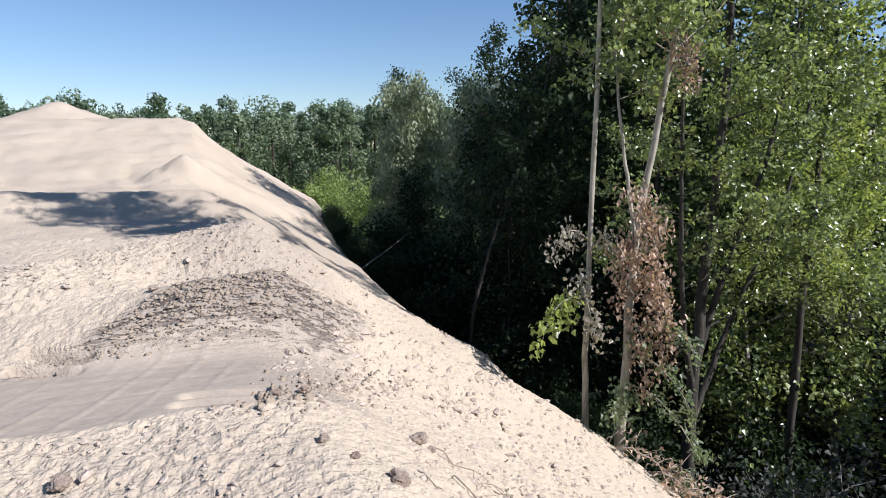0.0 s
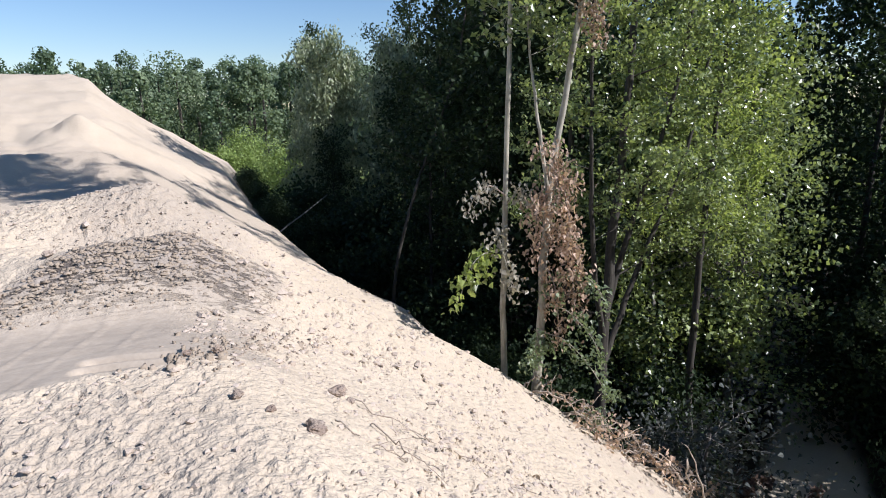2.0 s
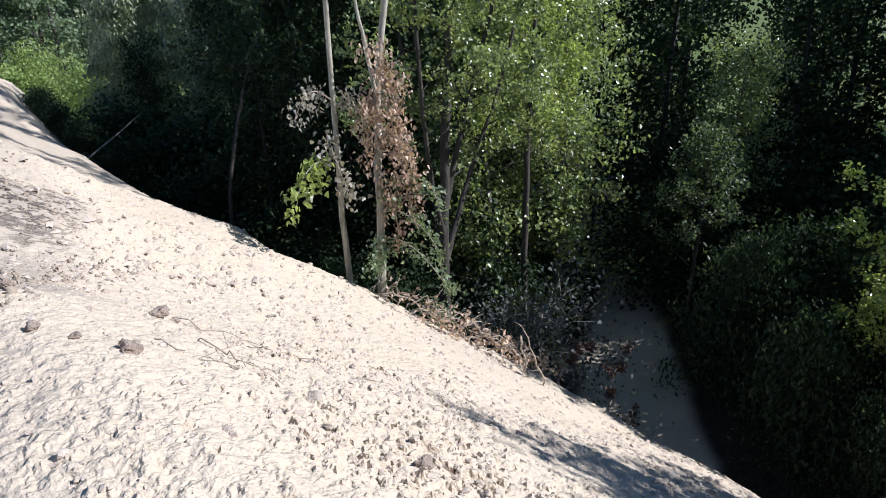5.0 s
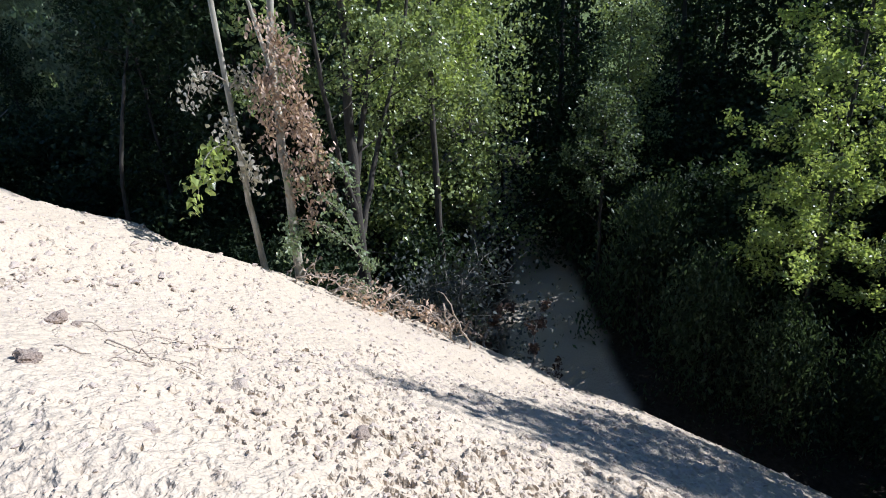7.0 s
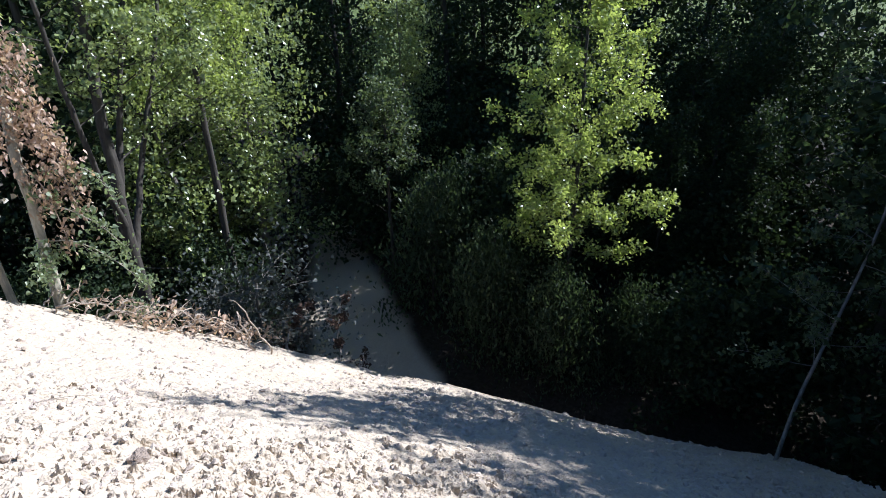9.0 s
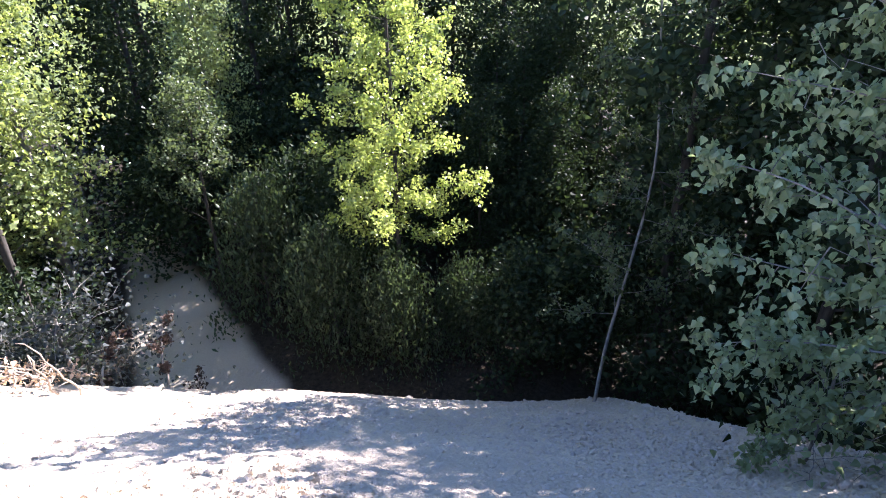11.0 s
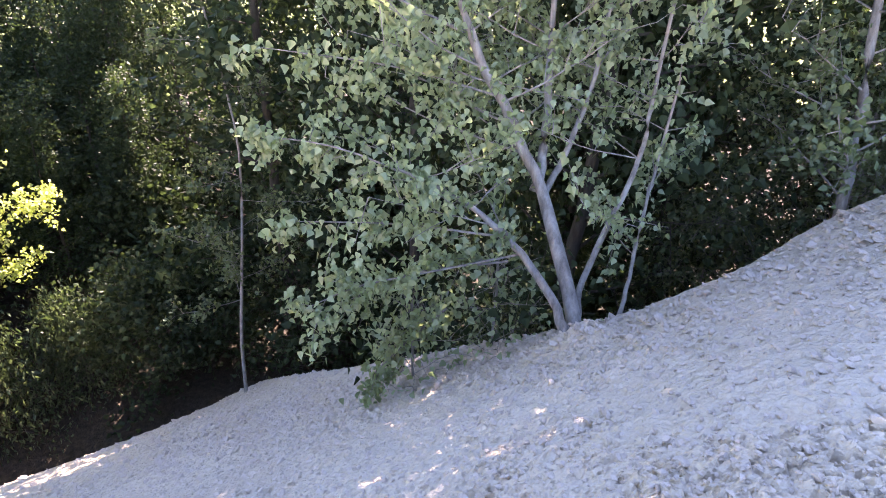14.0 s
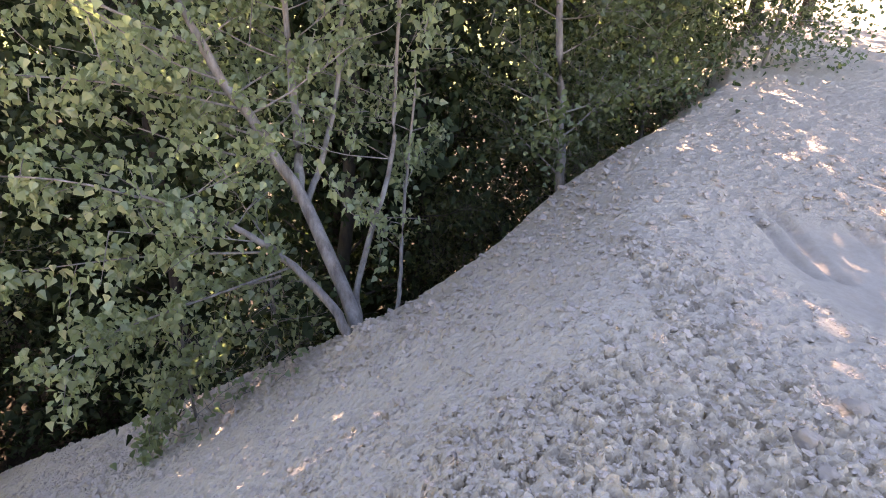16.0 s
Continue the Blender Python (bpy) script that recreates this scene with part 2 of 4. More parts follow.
def heap_top(x, y):
    s, t = slope_axes(x, y)
    v = y - 0.45 * (x + 2.5)
    back = np.interp(t, [-20, -12, -9, -7, -5, -1, 3], [0.35, 0.36, 0.22, 0.02, 0.0, 0.02, 0.0])
    back = back - 0.22 * bump(x, y, 1.0, -4.9, 1.2, 0.9, -20)
    fan = sstep(-3.5, -2.2, x + 0.3 * (v - 5.5))
    pads = sum(fan * np.interp(v + o, PAD_V, PAD_Z) + (1 - fan) * np.interp(v + o, BANK_V, BANK_Z) for o in (-0.16, -0.05, 0.05, 0.16)) / 4
    left = np.clip(-2.6 - x, 0, 3.4)
    pads = pads - 0.17 * left * bump(v, 0 * v, 7.75, 0, 1.1, 1) - 0.07 * left * bump(v, 0 * v, 15.6, 0, 1.5, 1)
    z = np.where(v > 3.0, pads, back)
    z = z + 0.7 * bump(x, y, -8.2, 18.8, 0.95, 0.7) + 0.3 * bump(x, y, -1.15, 6.55, 0.7, 0.42, 20)
    z = z + 1.9 * np.maximum(1 - np.hypot((x + 26.7) / 4.6, (y - 42) / 5.5), 0) + 0.7 * bump(x, y, -40, 44, 9, 8)
    z = z + 0.3 * bump(x, y, -14, 12, 6, 4)
    return z


def base_height(x, y):
    s, t = slope_axes(x, y)
    crest = 0.7 + 0.12 * np.sin(t * 0.9 + 1.0) + 0.2 * np.sin(t * 0.31)
    k = np.interp(t, [-1, 3, 6, 7.5, 14, 22], [0.767, 0.73, 0.65, 0.62, 0.62, 0.6])
    top = heap_top(x, y)
    ct = heap_top(x - 0.91 * (s - crest), y - 0.41 * (s - crest))
    d = s - crest
    even = np.interp(t, [-20, -9, -7, -5, -3.5, -1, 3, 6, 8, 12, 20, 27, 34, 45], [0.2, 0.15, 0.0, 0.03, 0.05, 0.0, 0.0, 0.16, 0.3, 0.52, 0.75, 1.5, 2.2, 2.5])
    ct = even + (ct - even) * np.exp(-np.maximum(d, 0) / 1.6)
    slope = np.where(d > 0, ct, top) - k * (np.sqrt(np.maximum(d, -3) ** 2 + 0.06) + np.maximum(d, -3)) / 2
    edge = sand_edge(t)
    slope = slope - 0.8 * np.maximum(s - edge, 0)
    floor = -7.3 + 0.25 * np.sin(x * 0.31) * np.cos(y * 0.27) + 0.3 * sstep(30, 120, np.hypot(x, y))
    slope = slope + 0.16 * bump(x, y, 3.62, -2.88, 0.2, 0.2)
    return np.maximum(slope, floor)


# ---- mesh helpers ----
def mesh_from(name, verts, faces, mat, smooth=False):
    """A mesh out of numpy arrays of corners and of equally sided faces."""
    me = bpy.data.meshes.new(name)
    verts, faces = np.asarray(verts, np.float32), np.asarray(faces, np.int32)
    sides = faces.shape[1]
    me.vertices.add(len(verts))
    me.vertices.foreach_set("co", verts.ravel())
    me.loops.add(faces.size)
    me.loops.foreach_set("vertex_index", faces.ravel())
    me.polygons.add(len(faces))
    me.polygons.foreach_set("loop_start", np.arange(len(faces), dtype=np.int32) * sides)
    me.polygons.foreach_set("use_smooth", np.full(len(faces), smooth))
    me.update(calc_edges=True)
    me.validate()
    me.materials.append(mat)
    return me


def part(name, me, parent=None, label=""):
    ob = new(name, me)
    ob.parent = parent
    return tagged(ob, label)


def thing(name, x, y, z, label, category, group=""):
    ob = new(name)
    ob.location = (x, y, z)
    ob.empty_display_size = 0.2
    return tagged(ob, label, category, group)


def curve_through(points, count):
    """A smooth line of count points through the given ones."""
    p = np.array(points, float)
    if len(p) == 2:
        return p[0] + (p[1] - p[0]) * np.linspace(0, 1, count)[:, None]
    q = np.vstack([2 * p[0] - p[1], p, 2 * p[-1] - p[-2]])
    out = []
    for u in np.linspace(0, len(p) - 1 - 1e-6, count):
        i, f = int(u), u - int(u)
        a, b, c, d = q[i:i + 4]
        out.append(0.5 * (2 * b + (c - a) * f + (2 * a - 5 * b + 4 * c - d) * f * f + (3 * b - a - 3 * c + d) * f ** 3))
    return np.array(out)


def tube(path, radii, sides=8, rng=None, rough=0.0):
    """Corners and faces of a tapered round bar along a line."""
    path = np.asarray(path, float)
    n = len(path)
    way = np.gradient(path, axis=0)
    way /= np.linalg.norm(way, axis=1)[:, None] + 1e-9
    ref = np.where(np.abs(way[:, 2:3]) > 0.9, [[1.0, 0, 0]], [[0, 0, 1.0]])
    u = np.cross(way, ref)
    u /= np.linalg.norm(u, axis=1)[:, None] + 1e-9
    v = np.cross(way, u)
    a = np.arange(sides) / sides * 2 * np.pi
    r = np.asarray(radii, float)[:, None] * np.ones((1, sides))
    if rng is not None and rough:
        r = r * (1 + rough * rng.standard_normal((n, sides)))
    verts = path[:, None] + r[..., None] * (np.cos(a)[None, :, None] * u[:, None] + np.sin(a)[None, :, None] * v[:, None])
    i, j = np.meshgrid(np.arange(n - 1), np.arange(sides), indexing="ij")
    k = (j + 1) % sides
    faces = np.stack([i * sides + j, i * sides + k, (i + 1) * sides + k, (i + 1) * sides + j], -1).reshape(-1, 4)
    return verts.reshape(-1, 3), faces


def joined(pieces):
    verts, faces, base = [], [], 0
    for v, f in pieces:
        verts.append(v)
        faces.append(f + base)
        base += len(v)
    return np.vstack(verts), np.vstack(faces)


def leaves(centres, size, rng, droop=0.5, wide=0.8, spread=0.35):
    """Folded, pointed leaves, one at each centre: hanging by droop, wide as a share of their length."""
    n = len(centres)
    length = size * (1 + spread * rng.uniform(-1, 1, n))[:, None]
    way = rng.standard_normal((n, 3))
    way[:, 2] = way[:, 2] * 0.6 - droop * 1.6
    way /= np.linalg.norm(way, axis=1)[:, None] + 1e-9
    side = np.cross(way, rng.standard_normal((n, 3)))
    side /= np.linalg.norm(side, axis=1)[:, None] + 1e-9
    up = np.cross(side, way)
    half = length * wide * 0.5
    c = np.asarray(centres, float)
    a = c - way * length * 0.5
    b = c - way * length * 0.12 + side * half + up * half * 0.25
    d = c - way * length * 0.12 - side * half + up * half * 0.25
    tip = c + way * length * 0.5 - up * half * 0.15
    verts = np.stack([a, b, tip, d], 1).reshape(-1, 3)
    faces = np.arange(4 * n).reshape(-1, 4)
    return verts, faces


def broad_leaves(centres, size, rng, droop=0.5, wide=0.9, spread=0.35):
    """Broad leaves with round shoulders and a drawn-out tip, folded along the middle, each on a short stalk."""
    n = len(centres)
    length = size * (1 + spread * rng.uniform(-1, 1, n))[:, None]
    way = rng.standard_normal((n, 3))
    way[:, 2] = way[:, 2] * 0.6 - droop * 1.6
    way /= np.linalg.norm(way, axis=1)[:, None] + 1e-9
    side = np.cross(way, rng.standard_normal((n, 3)))
    side /= np.linalg.norm(side, axis=1)[:, None] + 1e-9
    up = np.cross(side, way)
    half = length * wide * 0.5
    fold = rng.uniform(0.05, 0.4, n)[:, None] * half
    c = np.asarray(centres, float)
    a = c - way * length * 0.45
    b1, b2 = c - way * length * 0.42 + side * half * 0.6 + up * fold * 0.6, c - way * length * 0.22 + side * half + up * fold
    d1, d2 = c - way * length * 0.42 - side * half * 0.6 + up * fold * 0.6, c - way * length * 0.22 - side * half + up * fold
    tip = c + way * length * 0.55 - up * half * 0.2
    verts = np.stack([a, b1, b2, tip, d2, d1], 1).reshape(-1, 3)
    k = np.arange(n)[:, None] * 6
    faces = np.hstack([k + np.array([[0, 1, 2, 3]]), k + np.array([[0, 3, 4, 5]])]).reshape(-1, 4)
    return verts, faces


def twigs_of(line, count, length, rng, start=0.25, up=0.25, hang=0.0):
    """Side twigs along a limb: short bowed lines that leave it to all sides."""
    out = []
    n = len(line)
    for u in np.linspace(start, 1.0, count):
        i = min(n - 1, int(u * (n - 1)))
        way = line[min(n - 1, i + 1)] - line[max(0, i - 1)]
        way = way / (np.linalg.norm(way) + 1e-9)
        w = way * 0.7 + rng.standard_normal(3) * 0.75 + np.array([0, 0, up])
        w /= np.linalg.norm(w)
        size = length * rng.uniform(0.5, 1.2) * (1.15 - 0.5 * u)
        steps = np.linspace(0, 1, 5)[:, None]
        out.append(line[i] + w * size * steps + np.array([0, 0, -1.0]) * hang * size * steps ** 2)
    return out


def leaf_spots(twig, count, scatter, rng):
    u = rng.uniform(0.1, 1.05, count) * (len(twig) - 1)
    i = np.clip(u.astype(int), 0, len(twig) - 2)
    f = (u - i)[:, None]
    return twig[i] * (1 - f) + twig[i + 1] * f + rng.standard_normal((count, 3)) * scatter


def grow_tree(name, label, base, stems, bark, leaf, seed, limbs=14, limb=(1.6, 0.6), first=0.3, rise=0.5, twigs=6, twig=0.55, per_twig=14,
              scatter=0.09, leaf_size=0.085, droop=0.4, wide=0.85, hang=0.1, category="tree", split=True, group="", sides=9, lean_to=None, broad=True, twig_wood=True):
    """A tree of one or more stems (each: points and two radii, from its foot) with limbs, twigs and single leaves, as parts of one thing."""
    rng = np.random.default_rng(seed)
    tree = thing(name, *base, label, category, group)
    origin = np.array(base, float)
    spots, wood = [], []
    for s_no, (points, r0, r1) in enumerate(stems):
        line = curve_through(np.array(points, float) - origin, 22)
        line[1:-1] += rng.standard_normal((20, 3)) * r0 * 0.12
        radii = r0 + (r1 - r0) * np.linspace(0, 1, 22) ** 0.85
        radii[0] *= 1.25
        v, f = tube(line, radii, sides, rng, 0.03)
        part("trunk" if s_no == 0 else "stem", mesh_from("trunk", v, f, bark, True), tree)
        count = limbs[s_no] if isinstance(limbs, tuple) else max(1, int(limbs / len(stems)))
        height = np.linalg.norm(line[-1] - line[0])
        for k in range(count):
            u = first + (1 - first) * ((k + rng.uniform(0.1, 0.9)) / count)
            i = min(20, int(u * 21))
            a = k * 2.4 + rng.uniform(-0.5, 0.5)
            reach = (limb[0] + (limb[1] - limb[0]) * (u - first) / (1 - first)) * rng.uniform(0.7, 1.2)
            way = np.array([math.cos(a), math.sin(a), rise * rng.uniform(0.5, 1.5)])
            if lean_to is not None:
                way[:2] += lean_to
            way /= np.linalg.norm(way)
            t = np.linspace(0, 1, 9)[:, None]
            bow = np.array([0, 0, 1.0]) * 0.18 * reach * t ** 2 - np.array([0, 0, 1.0]) * hang * reach * t ** 2.5
            run = line[i] + way * reach * t + bow + np.cumsum(rng.standard_normal((9, 3)) * 0.02 * reach, axis=0) * t
            lr = max(0.005, radii[i] * 0.3)
            piece = tube(run, lr + (0.002 - lr) * t[:, 0] ** 0.7, 5)
            if split:
                part("limb", mesh_from("limb", *piece, bark, True), tree)
            else:
                wood.append(piece)
            tw = twigs_of(run, twigs, twig, rng, hang=hang)
            for w in tw:
                if twig_wood:
                    wood.append(tube(w[::2], np.linspace(0.005, 0.0015, 3), 3))
                spots.append(leaf_spots(w, per_twig, scatter, rng))
        top = twigs_of(line, twigs, twig, rng, 0.75)
        for w in top:
            wood.append(tube(w[::2], np.linspace(0.006, 0.002, 3), 3))
            spots.append(leaf_spots(w, per_twig, scatter, rng))
    tagged(part("branchwork", mesh_from("branchwork", *joined(wood), bark), tree), kind="stuff")
    v, f = (broad_leaves if broad else leaves)(np.vstack(spots), leaf_size, rng, droop, wide)
    part("crown", mesh_from("crown", v, f, leaf), tree)["kind"] = "stuff"
    return tree


def stem_up(x, y, z, height, lean, rng, bend=0.04):
    """Points of a stem from its foot, leaning by lean (dx, dy per metre)."""
    out = []
    for k in range(5):
        u = k / 4
        out.append((x + lean[0] * height * u + rng.normal() * bend * height * u * 0.5, y + lean[1] * height * u + rng.normal() * bend * height * u * 0.5, z + height * u))
    out[0] = (x, y, z - 0.25)
    return out


def ground_z(x, y):
    return float(base_height(np.array([x], float), np.array([y], float))[0])


# ---- ground: one sheet from the feet to the horizon ----
def value_noise(x, y, scale, seed):
    """Smooth noise between -1 and 1 on a lattice of 1/scale metres."""
    u, v = x * scale + seed * 17.31, y * scale + seed * 9.73
    i, j = np.floor(u).astype(np.int64), np.floor(v).astype(np.int64)
    f, g = u - i, v - j
    f, g = f * f * (3 - 2 * f), g * g * (3 - 2 * g)

    def corner(a, b):
        h = (a * 374761393 + b * 668265263 + seed * 1442695) & 0x7FFFFFFF
        h = ((h ^ (h >> 13)) * 1274126177) & 0x7FFFFFFF
        return ((h ^ (h >> 16)) & 0xFFFF) / 32767.5 - 1

    return (corner(i, j) * (1 - f) + corner(i + 1, j) * f) * (1 - g) + (corner(i, j + 1) * (1 - f) + corner(i + 1, j + 1) * f) * g


def smooth_pad(x, y):
    """Where the bucket has scraped the sand level: 1 on the pads."""
    s, t = slope_axes(x, y)
    v = y - 0.45 * (x + 2.5) + 0.12 * value_noise(x, y, 1.4, 31)
    a = sstep(2.85, 3.1, v) * (1 - sstep(4.75, 5.1, v)) * (1 - sstep(0.35, 0.85, s + 0.15 * value_noise(x, y, 1.7, 33))) * sstep(-4.6, -3.6, x)
    b = sstep(0.3, 0.6, bump(x, y, 1.0, -4.9, 1.0, 0.7, -20))
    return np.maximum(a, b)


def cover(x, y):
    """Sand, dampness and meadow at a place."""
    s, t = slope_axes(x, y)
    far = np.hypot(x, y)
    ragged = 0.5 * value_noise(x, y, 0.7, 3) + 0.25 * value_noise(x, y, 2.3, 4)
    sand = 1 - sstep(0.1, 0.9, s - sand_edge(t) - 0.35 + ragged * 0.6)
    along = np.clip(((x - 7.6) * 5.0 + (y - 7.6) * 6.8) / (5.0 ** 2 + 6.8 ** 2), 0, 1)
    off = np.hypot(x - 7.6 - along * 5.0, y - 7.6 - along * 6.8)
    sand = np.maximum(sand, 1 - sstep(0.55, 1.0, off - 0.6 * (1 - along) + ragged * 0.3))
    damp = 0.42 * smooth_pad(x, y)
    damp = np.maximum(damp, 0.22 * sstep(0.1, 0.6, value_noise(x, y, 0.45, 8)))
    meadow = sstep(34, 46, far)
    return sand * (1 - sstep(60, 80, far)), damp, meadow


def trodden(x, y):
    """The smoother, packed top of the heap beside the pad."""
    return sstep(0.0, -0.8, x + 0.3 * value_noise(x, y, 1.3, 61)) * sstep(3.3, 2.8, y - 0.45 * (x + 2.5)) * sstep(0.8, 1.6, y)


def cells(x, y, scale, seed):
    """Distances to the nearest two of scattered points, one to a square of 1/scale metres, and the nearest point's own number."""
    u, v = x * scale, y * scale
    i, j = np.floor(u).astype(np.int64), np.floor(v).astype(np.int64)
    best, second, own = np.full(u.shape, 9.0), np.full(u.shape, 9.0), np.zeros(u.shape)
    for a in (-1, 0, 1):
        for b in (-1, 0, 1):
            h = ((i + a) * 374761393 + (j + b) * 668265263 + seed * 974711) & 0x7FFFFFFF
            h = ((h ^ (h >> 13)) * 1274126177) & 0x7FFFFFFF
            h = h ^ (h >> 16)
            px, py, n = i + a + (h & 1023) / 1023.0, j + b + ((h >> 10) & 1023) / 1023.0, ((h >> 5) & 255) / 255.0
            d = np.hypot(u - px, v - py)
            own = np.where(d < best, n, own)
            second = np.minimum(second, np.maximum(d, best))
            best = np.minimum(best, d)
    return best, second, own


def bucket_mark(x, y, cx, cy, turn, length, width, depth):
    """Steps and tooth grooves where a bucket has bitten into the sand."""
    c, q = math.cos(radians(turn)), math.sin(radians(turn))
    u, v = (x - cx) * c + (y - cy) * q, -(x - cx) * q + (y - cy) * c
    inside = sstep(length, length * 0.75, np.abs(u)) * sstep(width, width * 0.8, np.abs(v))
    return -depth * inside * (0.5 - 0.5 * np.cos(v / width * 7.5 + 0.4 * np.sin(u * 9)))


# rings and spokes about the middle of the walk: finest at the feet, wider outward
MID_X, MID_Y = 0.35, -0.35


def growing(low, high, ratio):
    return low * (high / low) ** np.linspace(0, 1, max(2, int(math.log(high / low) / ratio)), endpoint=False)


rings = np.concatenate([[0.004], np.linspace(0.15, 0.85, 9), growing(0.9, 3.9, 0.0060), growing(3.9, 8.4, 0.0046), growing(8.4, 14, 0.0075), growing(14, 45, 0.009), growing(45, 60, 0.015), growing(60, 2700, 0.07)])
spokes = np.radians(np.concatenate([np.arange(-47, 193, 0.33), np.linspace(193, 313, 86)]))
SPOKE, RING = np.meshgrid(spokes, rings)
X, Y = MID_X + RING * np.sin(SPOKE), MID_Y + RING * np.cos(SPOKE)
gap = np.maximum(RING * np.gradient(spokes)[None, :], np.gradient(rings)[:, None])
Z = base_height(X, Y)
SAND, DAMP, MEADOW = cover(X, Y)
PAD = smooth_pad(X, Y)
lift = Y - 0.45 * (X + 2.5)
down = 0.91 * X + 0.41 * Y
face = sstep(4.6, 5.3, lift + 0.25 * value_noise(X, Y, 1.6, 52)) * (1 - sstep(5.85, 5.95, lift)) * sstep(-2.95, -2.55, X + 0.9 * (5.75 - lift) + 0.15 * value_noise(X, Y, 2.6, 53)) * (1 - sstep(1.3, 1.8, down + 0.3 * value_noise(X, Y, 2.0, 51)))
face2 = sstep(6.6, 6.9, lift) * (1 - sstep(7.9, 8.3, lift)) * sstep(-3.4, -2.9, X) * (1 - sstep(1.6, 2.2, down))
scraped = sstep(2.9, 3.15, lift) * (1 - sstep(5.85, 5.95, lift)) * sstep(-3.1, -2.6, X + 0.7 * np.abs(5.75 - lift)) * (1 - sstep(0.9, 1.4, down + 0.25 * value_noise(X, Y, 2.0, 51)))
DAMP = np.maximum(DAMP, 0.42 * scraped)
rough = (1 - 0.96 * PAD) * (1 - 0.9 * np.maximum(face, scraped))
near = sstep(45, 9, np.hypot(X - 2, Y - 2))
WX, WY = (c + 0.035 * value_noise(X, Y, 9, k) + 0.012 * value_noise(X, Y, 31, k + 2) for c, k in ((X, 21), (Y, 22)))


def domes(scale, seed, share, reach):
    """Round lumps lying here and there."""
    d, _, own = cells(WX, WY, scale, seed)
    return np.sqrt(np.maximum(0, 1 - (d / reach) ** 2)) * (own > 1 - share) * (0.35 + 0.65 * (own - 1 + share) / share) * sstep(1.3, 2.6, 1 / (scale * gap))


def crumbled(scale, seed, crack):
    """Close-packed crumbs of uneven height with narrow cracks between them."""
    d, e, own = cells(WX, WY, scale, seed)
    return sstep(0.0, crack, e - d) * (0.25 + 0.75 * own) * (1 - 0.35 * np.minimum(d, 1) ** 2) * sstep(1.6, 2.6, 1 / (scale * gap))


patchy = 0.4 + 0.6 * sstep(-0.45, 0.2, value_noise(X, Y, 0.9, 13) + 0.4 * value_noise(X, Y, 2.6, 16))
patchy = patchy * (1 - 0.55 * trodden(X, Y))
lumps = 0.055 * domes(4.2, 1, 0.10, 0.36) + 0.03 * domes(8.5, 2, 0.3, 0.46) + 0.026 * domes(14.0, 3, 0.42, 0.5) + 0.03 * domes(23.0, 4, 0.55, 0.52) + 0.024 * domes(38.0, 8, 0.5, 0.55)
lumps = lumps + 0.036 * sstep(2.8, 4.5, RING) * domes(9.0, 7, 0.6, 0.52) + 0.014 * crumbled(17.0, 5, 0.5) - 0.05 * domes(7.0, 6, 0.2, 0.3) - 0.03 * domes(13.0, 11, 0.3, 0.34) - 0.028 * domes(24.0, 12, 0.35, 0.4)
# the shaded side is finer: small crumbs with deep little holes between them
fine = sstep(0.8, -1.2, 0.91 * Y - 0.41 * X)
holes = 0.028 * crumbled(17.0, 75, 0.4) + 0.026 * crumbled(27.0, 71, 0.45) + 0.014 * crumbled(44.0, 72, 0.5) - 0.06 * domes(11.0, 76, 0.22, 0.34) - 0.05 * domes(19.0, 73, 0.3, 0.38) - 0.04 * domes(31.0, 74, 0.35, 0.42)
lumps = lumps + fine * (holes * (0.6 + 0.4 * patchy) - 0.6 * lumps)
Z = Z + near * rough * SAND * (patchy * lumps + 0.012 * value_noise(X, Y, 23, 5) + 0.02 * value_noise(X, Y, 2.4, 6) + 0.035 * value_noise(X, Y, 0.5, 7))
Z = Z + SAND * sstep(12, 20, np.hypot(X, Y)) * (0.05 * (value_noise(X, Y, 0.45, 41) + 0.6 * value_noise(X, Y, 1.1, 42)) + 0.11 * np.abs(value_noise(X + 0.6 * Y, Y - 0.6 * X, 0.8, 43)) + 0.06 * np.abs(value_noise(0.35 * (X + 0.5 * Y), Y - 0.5 * X, 1.9, 44)) + 0.03 * value_noise(X, Y, 2.4, 45))
Z = Z + SAND * bump(X, Y, -8.2, 18.8, 1.4, 1.1) * 0.16 * value_noise(X, Y, 3.1, 46)
grit = np.random.default_rng(3).uniform(-1, 1, X.shape)
Z = Z + SAND * sstep(0.03, 0.012, gap / np.maximum(RING, 0.3)) * gap * grit * (0.10 * near * rough * patchy + 0.02 + 0.05 * (1 - near))
Z = Z + near * PAD * 0.003 * value_noise(X * 0.4, lift * 6.0, 2.2, 12)
# thin ridges that the bucket's teeth left on the scraped pad and the dug face
tooth = np.abs(np.mod((X + 0.12 * Y + 0.02 * value_noise(X, Y, 1.5, 17)) * 3.1, 1.0) - 0.5) / 3.1
Z = Z + near * np.maximum(PAD, scraped) * 0.014 * (1 - bump(X, Y, -1.4, 3.74, 0.4, 0.4)) * (1 - bump(X, Y, -3.2, 4.74, 0.45, 0.45)) * sstep(0.02, 0.004, tooth) * sstep(-0.25, 0.2, value_noise(X * 2.3, Y * 0.5, 1.4, 18))
# crumbling layers along the dug face: many thin broken ledges
flow = lift + 0.05 * value_noise(X, Y, 2.3, 14) + 0.02 * value_noise(X, Y, 7.0, 18)
layers = 0.0
